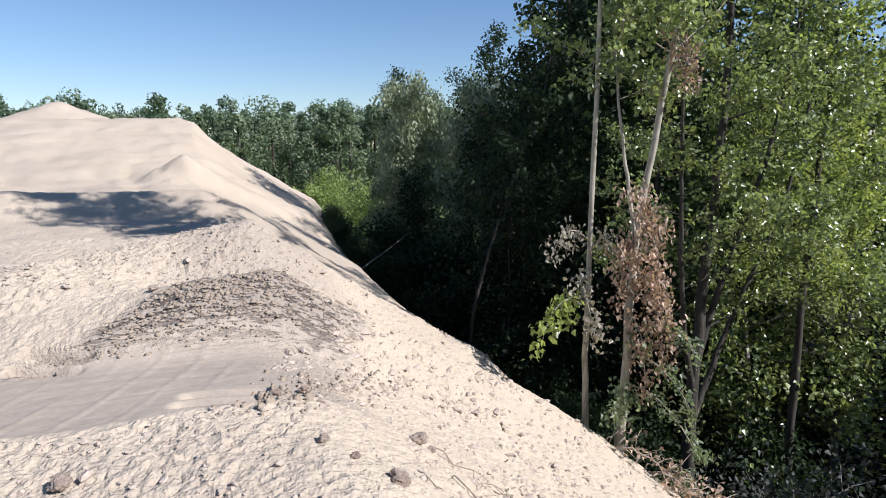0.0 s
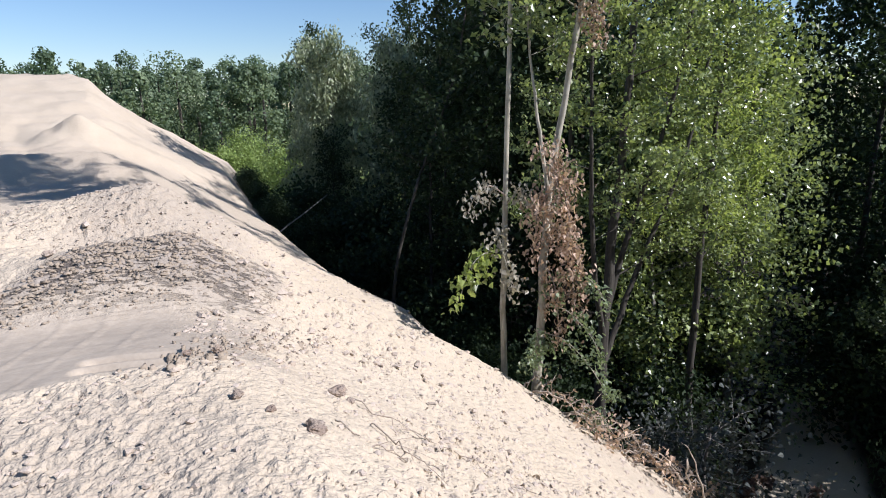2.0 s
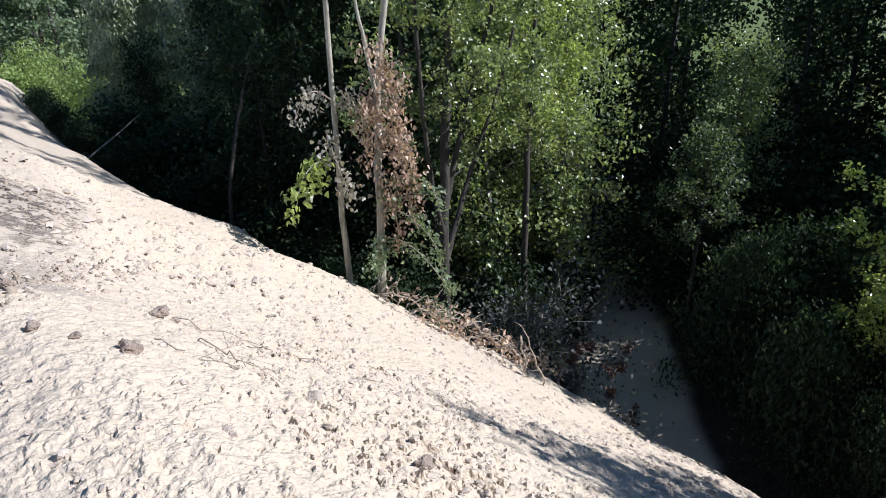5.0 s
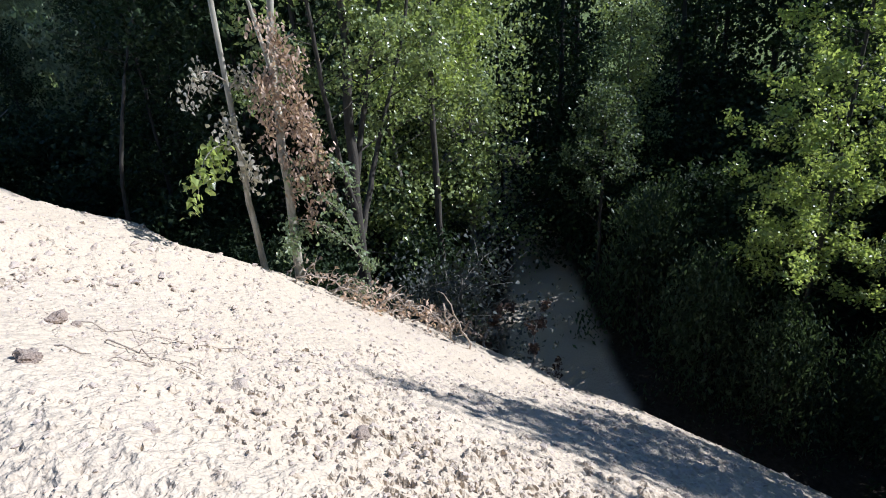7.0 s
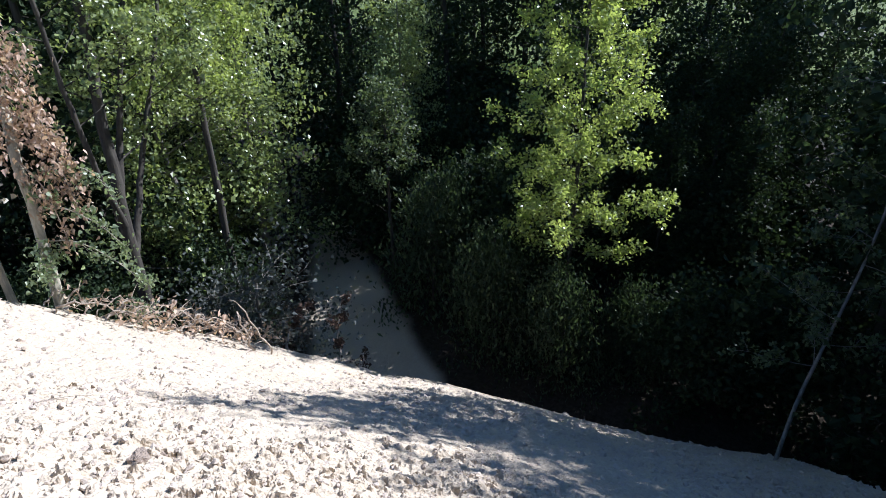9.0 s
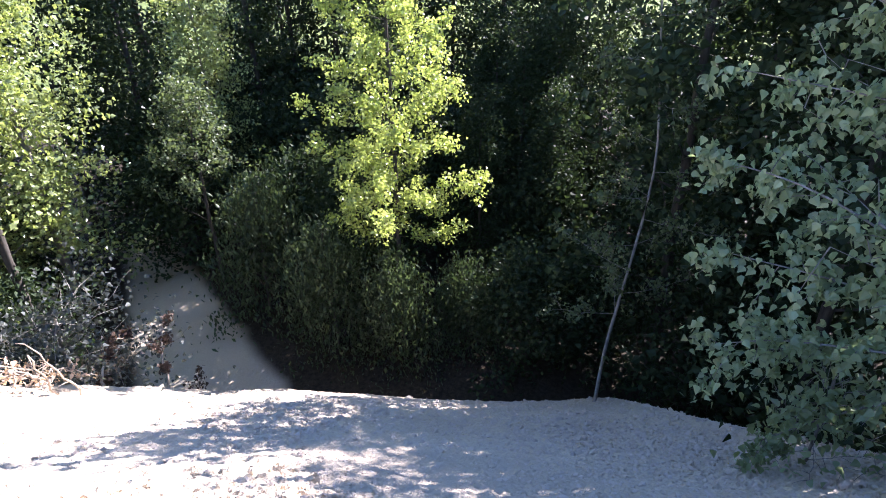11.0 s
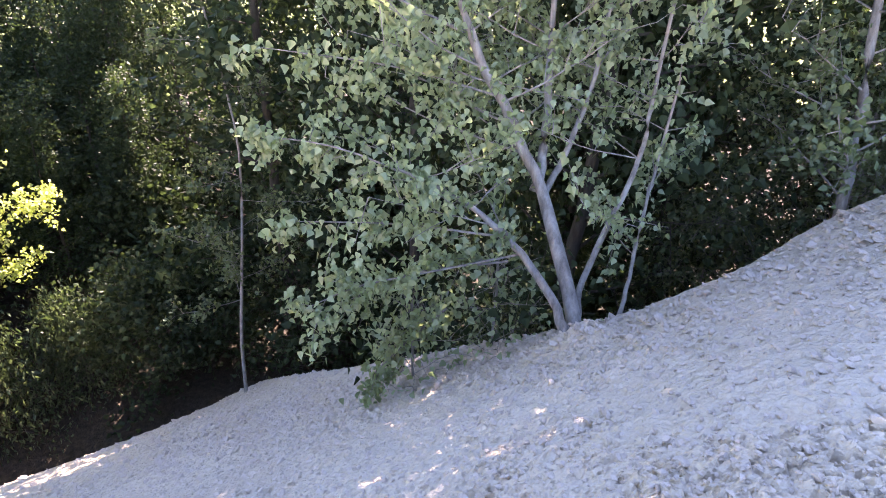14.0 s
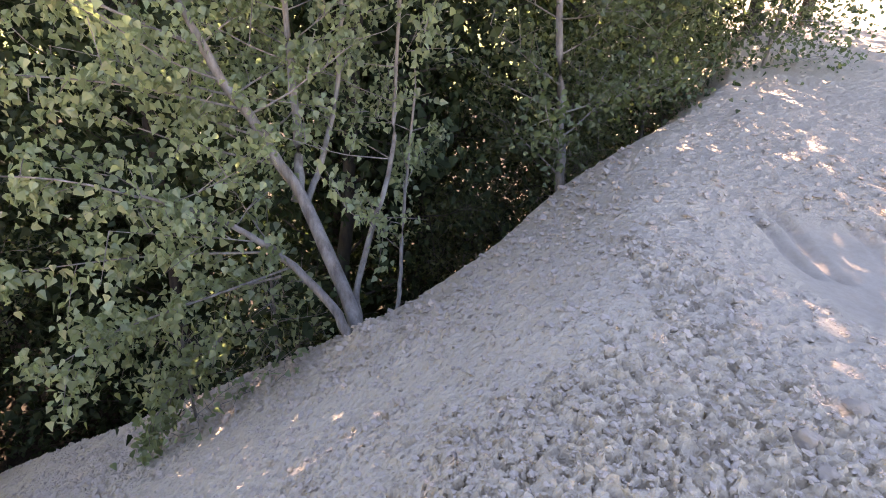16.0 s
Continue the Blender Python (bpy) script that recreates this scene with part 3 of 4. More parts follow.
for count, deep, seed in ((8.0, 0.020, 61), (15.0, 0.014, 62)):
    row = flow * count + 0.8 * value_noise(X * 1.7, flow * 3.0, 1.3, seed)
    hold = value_noise(X * 3.2 + 5.1 * np.floor(row), np.floor(row) * 2.7, 1.0, seed + 4)
    layers = layers + deep * (np.mod(row, 1.0) ** 2) * sstep(-0.5, 0.35, hold) * sstep(1.3, 2.4, 1 / (count * gap))
Z = Z - near * face * (layers - 0.02 + 0.022 * sstep(0.35, 0.75, value_noise(X * 0.8, lift * 3.0, 3.6, 20)) - 0.016 * value_noise(X, lift, 14, 19))
Z = Z + near * face2 * (0.02 * crumbled(9.0, 9, 0.4) + 0.03 * crumbled(16.0, 10, 0.4) + 0.012 * value_noise(X, Y, 25, 47))
for mark in ((-3.2, 4.74, 8, 0.30, 0.26, 0.15), (-1.4, 3.74, 10, 0.30, 0.26, 0.13), (1.75, -5.0, -35, 0.5, 0.22, 0.05), (1.2, -5.4, -35, 0.45, 0.2, 0.04)):
    cut = bucket_mark(X, Y, *mark)
    Z = Z + cut
    DAMP = np.maximum(DAMP, np.clip(-cut / mark[5], 0, 0.5))
Z = Z + (1 - SAND) * 0.08 * value_noise(X, Y, 1.1, 9) * near
Z[:, -1] = Z[:, 0]
rows_n, cols_n = X.shape
ii, jj = np.meshgrid(np.arange(rows_n - 1), np.arange(cols_n - 1), indexing="ij")
quads = np.stack([ii * cols_n + jj, ii * cols_n + jj + 1, (ii + 1) * cols_n + jj + 1, (ii + 1) * cols_n + jj], -1).reshape(-1, 4)
sheet = mesh_from("ground", np.stack([X, Y, Z], -1).reshape(-1, 3), quads, GROUND, True)
broken = (rough * SAND * (RING < 12) > 0.4)[:-1, :-1].ravel()
sheet.polygons.foreach_set("use_smooth", ~broken)
layer = sheet.attributes.new("cover", "FLOAT_COLOR", "POINT")
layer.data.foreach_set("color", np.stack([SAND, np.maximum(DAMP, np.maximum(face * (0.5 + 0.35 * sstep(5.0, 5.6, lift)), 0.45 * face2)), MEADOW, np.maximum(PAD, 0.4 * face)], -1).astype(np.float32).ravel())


def sheet_z(x, y):
    """Height of the sheet at its corner nearest to a place."""
    r, a = np.hypot(x - MID_X, y - MID_Y), np.mod(np.arctan2(x - MID_X, y - MID_Y) - spokes[0], 2 * np.pi) + spokes[0]
    return Z[np.clip(np.searchsorted(rings, r), 0, len(rings) - 1), np.clip(np.searchsorted(spokes, a), 0, len(spokes) - 1)]


dug = sheet.attributes.new("dug", "FLOAT", "POINT")
dug.data.foreach_set("value", (face * (0.45 + 0.55 * sstep(5.0, 5.5, lift))).astype(np.float32).ravel())
tagged(new("ground", sheet), "heap of pale crumbly sand sloping down to dark woodland soil deepened by painted shade", "ground", kind="structure")


# ---- trees at the sand's edge ----
R = np.random.default_rng(5)


def spray(tree, name, path, thick, leaf, bark, seed, count, scatter, leaf_size, droop=0.6, wide=0.85, twigs=6, twig=0.3, label=""):
    """A branch of its own with its leaves, as two parts of a tree."""
    rng = np.random.default_rng(seed)
    line = curve_through(np.array(path, float) - np.array(tree.location), 10)
    pieces = [tube(line, np.linspace(thick, 0.003, 10), 6)]
    spots = []
    for w in twigs_of(line, twigs, twig, rng, 0.2, -0.1, 0.5):
        pieces.append(tube(w, np.linspace(0.004, 0.0015, 5), 3))
        spots.append(leaf_spots(w, max(1, count // twigs), scatter, rng))
    limb = part("limb", mesh_from("limb", *joined(pieces), bark, True), tree)
    v, f = broad_leaves(np.vstack(spots), leaf_size, rng, droop, wide)
    part(name, mesh_from(name, v, f, leaf), limb, label)["kind"] = "stuff"


slim = grow_tree("poplar_tree", "slim pale-barked poplar standing at the edge of the sand slope", (2.1, 8.4, -2.7),
                 [([(2.1, 8.4, -3.0), (2.08, 8.45, -1.5), (2.12, 8.49, 0.2), (2.16, 8.48, 3.4), (2.2, 8.5, 7.0), (2.3, 8.5, 10.5)], 0.054, 0.02)],
                 BARK_PALE, LEAF_POPLAR, 11, limbs=40, limb=(1.8, 1.2), first=0.64, rise=0.55, twigs=8, per_twig=32, leaf_size=0.08)
spray(slim, "leaf_spray", [(2.05, 8.4, -0.75), (1.8, 8.15, -0.6), (1.5, 7.9, -0.72), (1.32, 7.75, -1.1)], 0.012, LEAF_BRIGHT, BARK_PALE, 41, 240, 0.06, 0.08, 0.75, 0.95, 10, 0.3, "hanging spray of light green leaves")
spray(slim, "dusty_spray", [(2.08, 8.4, -0.3), (1.95, 8.2, -0.4), (2.05, 8.0, -0.9), (2.1, 7.95, -1.2)], 0.012, LEAF_PALE, BARK_PALE, 42, 220, 0.08, 0.07, 0.8, 0.8, 8, 0.25, "grey sand-dusted leaves")
spray(slim, "withered_spray", [(2.1, 8.45, 0.15), (1.85, 8.3, 0.32), (1.65, 8.2, 0.25), (1.5, 8.15, 0.0)], 0.012, LEAF_PALE, DRY_WOOD, 43, 170, 0.06, 0.07, 0.8, 0.5, 8, 0.22, "curled pale withered leaves")
spray(slim, "withered_spray", [(2.1, 8.45, 0.0), (2.25, 8.25, 0.25), (2.3, 8.2, 0.1)], 0.012, LEAF_PALE, DRY_WOOD, 44, 110, 0.06, 0.07, 0.8, 0.5, 6, 0.2, "curled pale withered leaves")
forked = grow_tree("poplar_tree", "leaning forked poplar draped with withered brown leaves", (2.6, 8.2, -2.9),
                   [([(2.5, 8.1, -3.2), (2.6, 8.2, -1.6), (2.72, 8.4, 0.0), (2.9, 8.45, 1.2), (3.2, 8.35, 3.4), (3.5, 8.3, 6.5), (3.7, 8.2, 11.0)], 0.074, 0.025),
                    ([(2.72, 8.4, 0.2), (2.6, 8.4, 0.9), (2.45, 8.5, 2.1), (2.35, 8.5, 3.2)], 0.035, 0.012)],
                   BARK_PALE, LEAF_POPLAR, 12, limbs=(40, 4), limb=(1.9, 1.3), first=0.64, rise=0.55, twigs=8, per_twig=32, leaf_size=0.08)
for k, (path, count) in enumerate((([(2.7, 8.3, 0.6), (2.85, 8.1, 0.3), (2.95, 8.0, -0.4), (3.0, 7.95, -1.2)], 420), ([(2.65, 8.3, 0.3), (2.5, 8.15, 0.1), (2.45, 8.1, -0.6)], 260),
                                   ([(2.68, 8.3, -0.2), (2.95, 8.05, -0.6), (3.05, 8.0, -1.5)], 320), ([(2.75, 8.3, 0.9), (2.7, 8.1, 0.6), (2.72, 8.05, -0.2)], 260),
                                   ([(2.62, 8.2, -0.8), (2.75, 8.0, -1.2), (2.8, 7.95, -1.9)], 180), ([(3.1, 8.4, 2.9), (3.2, 8.2, 2.7), (3.25, 8.2, 2.2)], 180))):
    spray(forked, "withered_foliage", path, 0.014, LEAF_DEAD, DRY_WOOD, 50 + k, int(count * 1.35), 0.09, 0.072, 0.9, 0.6, 10, 0.28, "curtain of withered brown leaves")
for k, path in enumerate(([(2.6, 8.2, -1.5), (2.85, 7.9, -1.45), (3.1, 7.6, -1.7), (3.25, 7.4, -2.0)], [(2.6, 8.2, -1.9), (2.9, 7.9, -1.95), (3.2, 7.6, -2.3), (3.4, 7.4, -2.7)],
                          [(2.65, 8.25, -1.2), (2.95, 8.1, -0.95), (3.25, 7.95, -1.05), (3.45, 7.85, -1.35)], [(2.6, 8.2, -2.2), (2.45, 7.95, -2.0), (2.35, 7.8, -2.15)])):
    spray(forked, "leafy_shoot", path, 0.010, LEAF_GREY, BARK_PALE, 90 + k, 230, 0.06, 0.066, 0.5, 0.75, 9, 0.32, "small-leaved green shoot low on the trunk")
grow_tree("poplar_tree", "broad leafy poplar with dark forked trunk in woodland", (4.3, 10.0, -6.5),
          [([(4.3, 10.0, -6.8), (4.35, 10.05, -3.5), (4.5, 10.2, -1.0), (4.7, 10.3, 1.5), (4.8, 10.4, 6.0), (4.9, 10.4, 9.0)], 0.14, 0.03),
           ([(4.4, 10.1, -2.4), (4.9, 10.3, -0.8), (5.5, 10.2, 1.5), (6.0, 10.1, 5.2)], 0.07, 0.02),
           ([(4.4, 10.1, -3.4), (5.2, 10.6, -1.8), (6.2, 10.9, 0.5), (6.9, 11.2, 3.6)], 0.07, 0.02),
           ([(4.35, 10.05, -2.8), (4.0, 9.8, -1.2), (3.8, 9.6, 1.0), (3.7, 9.5, 3.6)], 0.06, 0.02)],
          BARK_DARK, LEAF_POPLAR, 13, limbs=54, limb=(2.2, 1.0), first=0.36, rise=0.4, twigs=7, twig=0.62, per_twig=50, scatter=0.085, leaf_size=0.07)
grow_tree("poplar_tree", "tall leafy green poplar lit from the side", (6.9, 11.3, -7.2),
          [([(6.9, 11.3, -7.4), (6.95, 11.35, -4.0), (7.0, 11.4, -1.0), (7.2, 11.5, 2.5), (7.3, 11.6, 6.5)], 0.11, 0.02)],
          BARK_DARK, LEAF_BRIGHT, 23, limbs=36, limb=(1.9, 0.7), first=0.45, rise=0.5, twigs=7, twig=0.6, per_twig=46, scatter=0.085, leaf_size=0.07)
grow_tree("poplar_tree", "young poplar with glowing yellow-green sunlit leaves", (11.4, 4.9, -7.2),
          [([(11.4, 4.9, -7.4), (11.4, 4.9, -4.5), (11.6, 5.0, -2.0), (11.9, 5.2, 0.9), (12.0, 5.3, 3.5)], 0.06, 0.02)],
          BARK_DARK, LEAF_BRIGHT, 14, limbs=58, limb=(1.9, 0.8), first=0.24, rise=0.2, twigs=7, twig=0.55, per_twig=62, scatter=0.085, leaf_size=0.07)
grow_tree("poplar_tree", "slender green young poplar touched by the sun", (11.6, 10.6, -7.2),
          [([(11.6, 10.6, -7.4), (11.6, 10.6, -4.5), (11.7, 10.7, -3.0), (11.8, 10.8, -1.7)], 0.06, 0.015)],
          BARK_DARK, LEAF_MID, 17, limbs=26, limb=(1.5, 0.45), first=0.22, rise=0.6, twigs=7, twig=0.5, per_twig=20, leaf_size=0.08)
grow_tree("sapling", "thin bowed sapling with few leaves rooted in sand", (8.45, -0.07, -5.4),
          [([(8.270000000000001, -0.03, -5.73), (8.85, -0.07, -4.7), (9.4, -0.17, -3.91), (10.01, -0.31, -2.78), (10.44, -0.35, -1.62), (10.7, -0.11, 0.3), (10.9, 0.05, 2.2), (11.1, 0.2, 4.2)], 0.032, 0.01)],
          BARK_GREY, LEAF_MID, 15, limbs=24, limb=(1.3, 0.9), first=0.22, rise=0.05, twigs=7, twig=0.4, per_twig=22, scatter=0.06, leaf_size=0.065)
buried = grow_tree("poplar_tree", "many-stemmed grey poplar half buried in poured sand", (3.6, -2.85, -1.15),
                   [([(3.5, -2.8, -1.4), (3.75, -2.93, -1.2), (4.24, -2.87, -0.55), (4.42, -2.79, -0.25), (4.6, -2.55, 0.25), (4.78, -2.35, 0.7), (5.2, -1.9, 2.2), (5.4, -1.7, 4.6)], 0.067, 0.02),
                    ([(4.42, -2.82, -0.4), (4.62, -2.94, -0.1), (4.8, -3.0, 0.5), (4.98, -3.06, 1.1), (5.1, -3.1, 4.2)], 0.045, 0.015),
                    ([(4.45, -2.9, -0.45), (4.6, -3.15, -0.1), (4.82, -3.43, 0.6), (5.0, -3.6, 2.8)], 0.03, 0.012),
                    ([(3.65, -2.85, -1.3), (3.85, -2.75, -1.0), (4.13, -2.5, -0.62), (4.24, -2.09, -0.29), (4.21, -1.7, -0.05)], 0.045, 0.01),
                    ([(3.75, -2.95, -1.25), (4.0, -3.1, -0.95), (4.26, -3.55, -0.2), (4.47, -3.73, 0.45), (4.6, -3.9, 2.8)], 0.032, 0.01),
                    ([(3.8, -3.3, -1.3), (3.87, -3.4, -1.2), (4.19, -3.65, -0.7), (4.3, -3.8, 0.4)], 0.025, 0.01)],
                   BARK_GREY, LEAF_GREY, 16, limbs=(22, 14, 9, 5, 7, 4), limb=(1.35, 0.8), first=0.48, rise=0.2, twigs=6, twig=0.45, per_twig=26, scatter=0.05, leaf_size=0.056, droop=0.8, lean_to=(0.7, 0.0))
for k, path in enumerate(([(4.1, -2.6, -0.75), (4.1, -2.0, -0.8), (4.1, -1.4, -0.85), (4.15, -1.05, -1.0)], [(4.15, -2.4, -0.6), (4.3, -1.7, -0.5), (4.4, -1.0, -0.45)],
                          [(4.2, -2.2, -0.35), (4.5, -1.4, 0.0), (4.7, -0.7, 0.1)], [(4.6, -2.5, 0.3), (4.7, -1.8, 0.5), (4.9, -1.0, 0.6)], [(4.1, -2.5, -0.8), (4.4, -1.8, -1.0), (4.5, -1.2, -1.3)],
                          [(4.8, -2.3, 0.7), (5.0, -1.4, 1.1), (5.2, -0.6, 1.2)], [(4.3, -2.1, -1.3), (4.35, -1.8, -1.6), (4.3, -1.5, -1.85)])):
    spray(buried, "leaf_spray", path, 0.010, LEAF_GREY, BARK_GREY, 70 + k, 520, 0.05, 0.056, 0.9, 0.9, 10, 0.42)
grow_tree("birch_tree", "thin grey trunk among shrubs above the sand", (4.1, -5.6, -0.9),
          [([(4.1, -5.6, -1.2), (4.2, -5.65, -0.4), (4.74, -5.9, 1.0), (5.3, -6.1, 3.6), (5.6, -6.2, 6.5)], 0.055, 0.02)],
          BARK_GREY, LEAF_MID, 18, limbs=26, limb=(1.5, 0.8), first=0.22, rise=0.3, twigs=8, twig=0.5, per_twig=30, leaf_size=0.058)
# Dark bark and leaf colours stand for the shade on this pale trunk.
grow_tree("poplar_tree", "slim pale forked trunk with deep shade put into its colours", (0.6, 14.3, -4.0),
          [([(0.55, 14.3, -4.3), (0.7, 14.4, -2.5), (1.3, 14.8, -0.5), (1.6, 15.0, 0.2), (2.4, 15.0, 2.4), (2.8, 15.0, 5.0)], 0.05, 0.02)],
          BARK_DARK, LEAF_SHADED, 19, limbs=18, limb=(1.6, 0.8), first=0.5, rise=0.5, twigs=8, twig=0.6, per_twig=16, leaf_size=0.12)
log = thing("fallen_pole", -2.45, 16.6, -2.0, "bare pale pole leaning out of the dark hollow", "log")
part("pole", mesh_from("pole", *tube(curve_through([(-0.5, -0.8, -0.4), (0.0, 0.0, 0.05), (0.65, 1.0, 0.42), (1.25, 2.0, 0.78)], 10), np.linspace(0.026, 0.012, 10), 8), BARK_GREY, True), log)


# ---- woodland: a few kinds of tree and shrub, each built once and repeated ----
def wood_tree(seed, height, leaf, bark, label, reach, leaf_size, per_twig=24, limbs=40, first=0.1, hang=0.1, wide=0.8, droop=0.4, name="woodland_tree", r0=0.13, twigs=8, category="tree", rise=0.45, broad=False):
    rng = np.random.default_rng(seed)
    return grow_tree(name, label, (0, 0, 0), [(stem_up(0, 0, 0, height, (rng.normal() * 0.03, rng.normal() * 0.03), rng, 0.02), r0, 0.02)],
                     bark, leaf, seed, limbs=limbs, limb=(reach, reach * 0.35), first=first, rise=rise, twigs=twigs, twig=reach * 0.42, per_twig=per_twig, scatter=0.2,
                     leaf_size=leaf_size, droop=droop, wide=wide, hang=hang, split=False, broad=broad, twig_wood=broad, group=category + "s of the wood", sides=7, category=category)


KINDS = [wood_tree(31, 12.5, LEAF_SHADED, BARK_DARK, "tall tree deep in the wood with shade put into its leaves", 2.6, 0.15, 24, 34),
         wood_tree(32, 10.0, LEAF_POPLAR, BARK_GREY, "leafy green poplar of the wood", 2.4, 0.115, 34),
         wood_tree(33, 13.5, LEAF_SHADED, BARK_DARK, "narrow tall poplar of the wood", 1.9, 0.14, 24, 34),
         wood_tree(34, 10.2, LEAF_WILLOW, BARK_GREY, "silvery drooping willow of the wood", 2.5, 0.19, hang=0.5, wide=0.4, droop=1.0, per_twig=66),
         wood_tree(35, 3.0, LEAF_SHADED, BARK_DARK, "woodland floor shrub with shade put into its leaves", 2.0, 0.12, 20, 30, 0.03, 0.25, name="shrub", r0=0.05, category="shrub", rise=0.6),
         wood_tree(36, 3.4, LEAF_SHOOT_SHADED, BARK_DARK, "shrub with long hanging leafy shoots", 1.7, 0.13, 22, 34, 0.05, 0.8, 0.4, 1.2, name="shrub", r0=0.05, category="shrub", rise=0.7),
         wood_tree(37, 2.3, LEAF_DUSTY_SHADED, BARK_GREY, "shrub grey with sand dust, shade put into its leaf colour", 1.6, 0.062, 18, 20, 0.25, 0.3, broad=True, name="shrub", r0=0.035, category="shrub", rise=0.4),
         wood_tree(38, 1.6, LEAF_GREY, BARK_GREY, "low leafy green shrub at the foot of the trees", 1.2, 0.10, 4, 11, 0.1, 0.2, broad=True, name="shrub", r0=0.02, category="shrub", rise=0.5),
         wood_tree(39, 9.5, LEAF_SHADED, BARK_DARK, "poplar beside the sand heap with shade put into its leaves", 2.2, 0.078, 34, 42, 0.12, 0.15, broad=True, r0=0.1, wide=0.9, droop=0.7),
         wood_tree(40, 2.6, LEAF_MID, BARK_GREY, "dense green shrub overhanging the sand", 1.7, 0.058, 30, 24, 0.04, 0.35, broad=True, name="shrub", r0=0.03, category="shrub", rise=0.6, wide=0.9)]
FIRST = [True] * len(KINDS)


def place(kind, x, y, size=1.0, sink=0.1):
    turn = R.uniform(0, 6.28)
    m = Matrix.Translation((x, y, ground_z(x, y) - sink)) @ Matrix.Rotation(turn, 4, "Z")
    ob = KINDS[kind]
    if FIRST[kind]:
        FIRST[kind] = False
        ob.matrix_basis = m
    else:
        ob = copy_thing(ob, m)
    ob.scale = (size, size, size)
    return ob


# Some of these stand unseen, added to throw shade on sand and shrubs.
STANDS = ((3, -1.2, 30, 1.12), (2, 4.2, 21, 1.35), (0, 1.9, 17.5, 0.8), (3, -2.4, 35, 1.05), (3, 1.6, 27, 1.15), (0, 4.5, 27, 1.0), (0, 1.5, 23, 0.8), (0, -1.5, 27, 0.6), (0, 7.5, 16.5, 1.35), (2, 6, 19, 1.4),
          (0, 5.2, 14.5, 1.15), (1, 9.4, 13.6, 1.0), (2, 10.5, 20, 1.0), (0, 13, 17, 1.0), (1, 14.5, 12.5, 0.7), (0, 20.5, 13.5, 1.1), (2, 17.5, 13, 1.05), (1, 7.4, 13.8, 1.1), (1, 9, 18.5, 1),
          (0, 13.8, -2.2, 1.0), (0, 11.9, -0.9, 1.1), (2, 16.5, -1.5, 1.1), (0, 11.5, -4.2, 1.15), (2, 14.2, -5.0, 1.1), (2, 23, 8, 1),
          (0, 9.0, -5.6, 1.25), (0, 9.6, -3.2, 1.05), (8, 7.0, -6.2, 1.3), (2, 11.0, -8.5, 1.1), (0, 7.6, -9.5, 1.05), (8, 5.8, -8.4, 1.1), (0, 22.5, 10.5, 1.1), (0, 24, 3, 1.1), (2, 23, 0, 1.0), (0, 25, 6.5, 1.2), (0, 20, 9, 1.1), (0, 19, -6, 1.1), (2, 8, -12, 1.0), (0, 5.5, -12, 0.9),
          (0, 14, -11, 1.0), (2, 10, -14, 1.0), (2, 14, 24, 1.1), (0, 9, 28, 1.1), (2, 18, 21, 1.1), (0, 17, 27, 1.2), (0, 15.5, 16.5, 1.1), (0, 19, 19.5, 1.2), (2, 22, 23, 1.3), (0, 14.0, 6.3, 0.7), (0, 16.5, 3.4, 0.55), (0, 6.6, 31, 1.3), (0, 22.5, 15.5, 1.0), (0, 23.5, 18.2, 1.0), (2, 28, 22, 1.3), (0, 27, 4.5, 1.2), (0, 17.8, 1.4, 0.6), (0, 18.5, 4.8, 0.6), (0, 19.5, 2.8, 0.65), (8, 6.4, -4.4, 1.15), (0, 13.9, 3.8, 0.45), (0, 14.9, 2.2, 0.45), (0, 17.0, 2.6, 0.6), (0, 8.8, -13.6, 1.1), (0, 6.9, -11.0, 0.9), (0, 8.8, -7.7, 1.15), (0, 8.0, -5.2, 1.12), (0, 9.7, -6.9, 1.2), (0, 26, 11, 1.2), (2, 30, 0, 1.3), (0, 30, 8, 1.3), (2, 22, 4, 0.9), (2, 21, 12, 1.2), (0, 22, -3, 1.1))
# Further trees and shrubs, many hidden, added to shade sand and hollows.
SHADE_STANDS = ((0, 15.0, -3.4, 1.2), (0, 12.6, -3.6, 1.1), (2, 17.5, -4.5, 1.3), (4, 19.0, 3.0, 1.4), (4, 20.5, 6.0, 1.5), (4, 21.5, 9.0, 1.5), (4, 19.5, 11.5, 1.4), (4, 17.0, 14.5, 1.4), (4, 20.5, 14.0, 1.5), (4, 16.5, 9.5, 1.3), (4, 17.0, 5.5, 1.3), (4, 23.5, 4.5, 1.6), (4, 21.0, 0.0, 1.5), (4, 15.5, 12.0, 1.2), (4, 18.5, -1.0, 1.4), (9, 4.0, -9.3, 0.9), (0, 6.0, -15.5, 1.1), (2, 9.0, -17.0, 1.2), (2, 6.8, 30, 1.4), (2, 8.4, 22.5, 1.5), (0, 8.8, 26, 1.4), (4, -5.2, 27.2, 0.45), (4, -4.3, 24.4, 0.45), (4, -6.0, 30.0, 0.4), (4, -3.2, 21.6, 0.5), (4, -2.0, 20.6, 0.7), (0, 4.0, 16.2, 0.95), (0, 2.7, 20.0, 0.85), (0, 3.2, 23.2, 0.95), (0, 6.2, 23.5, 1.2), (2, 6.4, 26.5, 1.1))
for kind, x, y, size in STANDS:
    place(kind, x, y, size * R.uniform(0.95, 1.05))
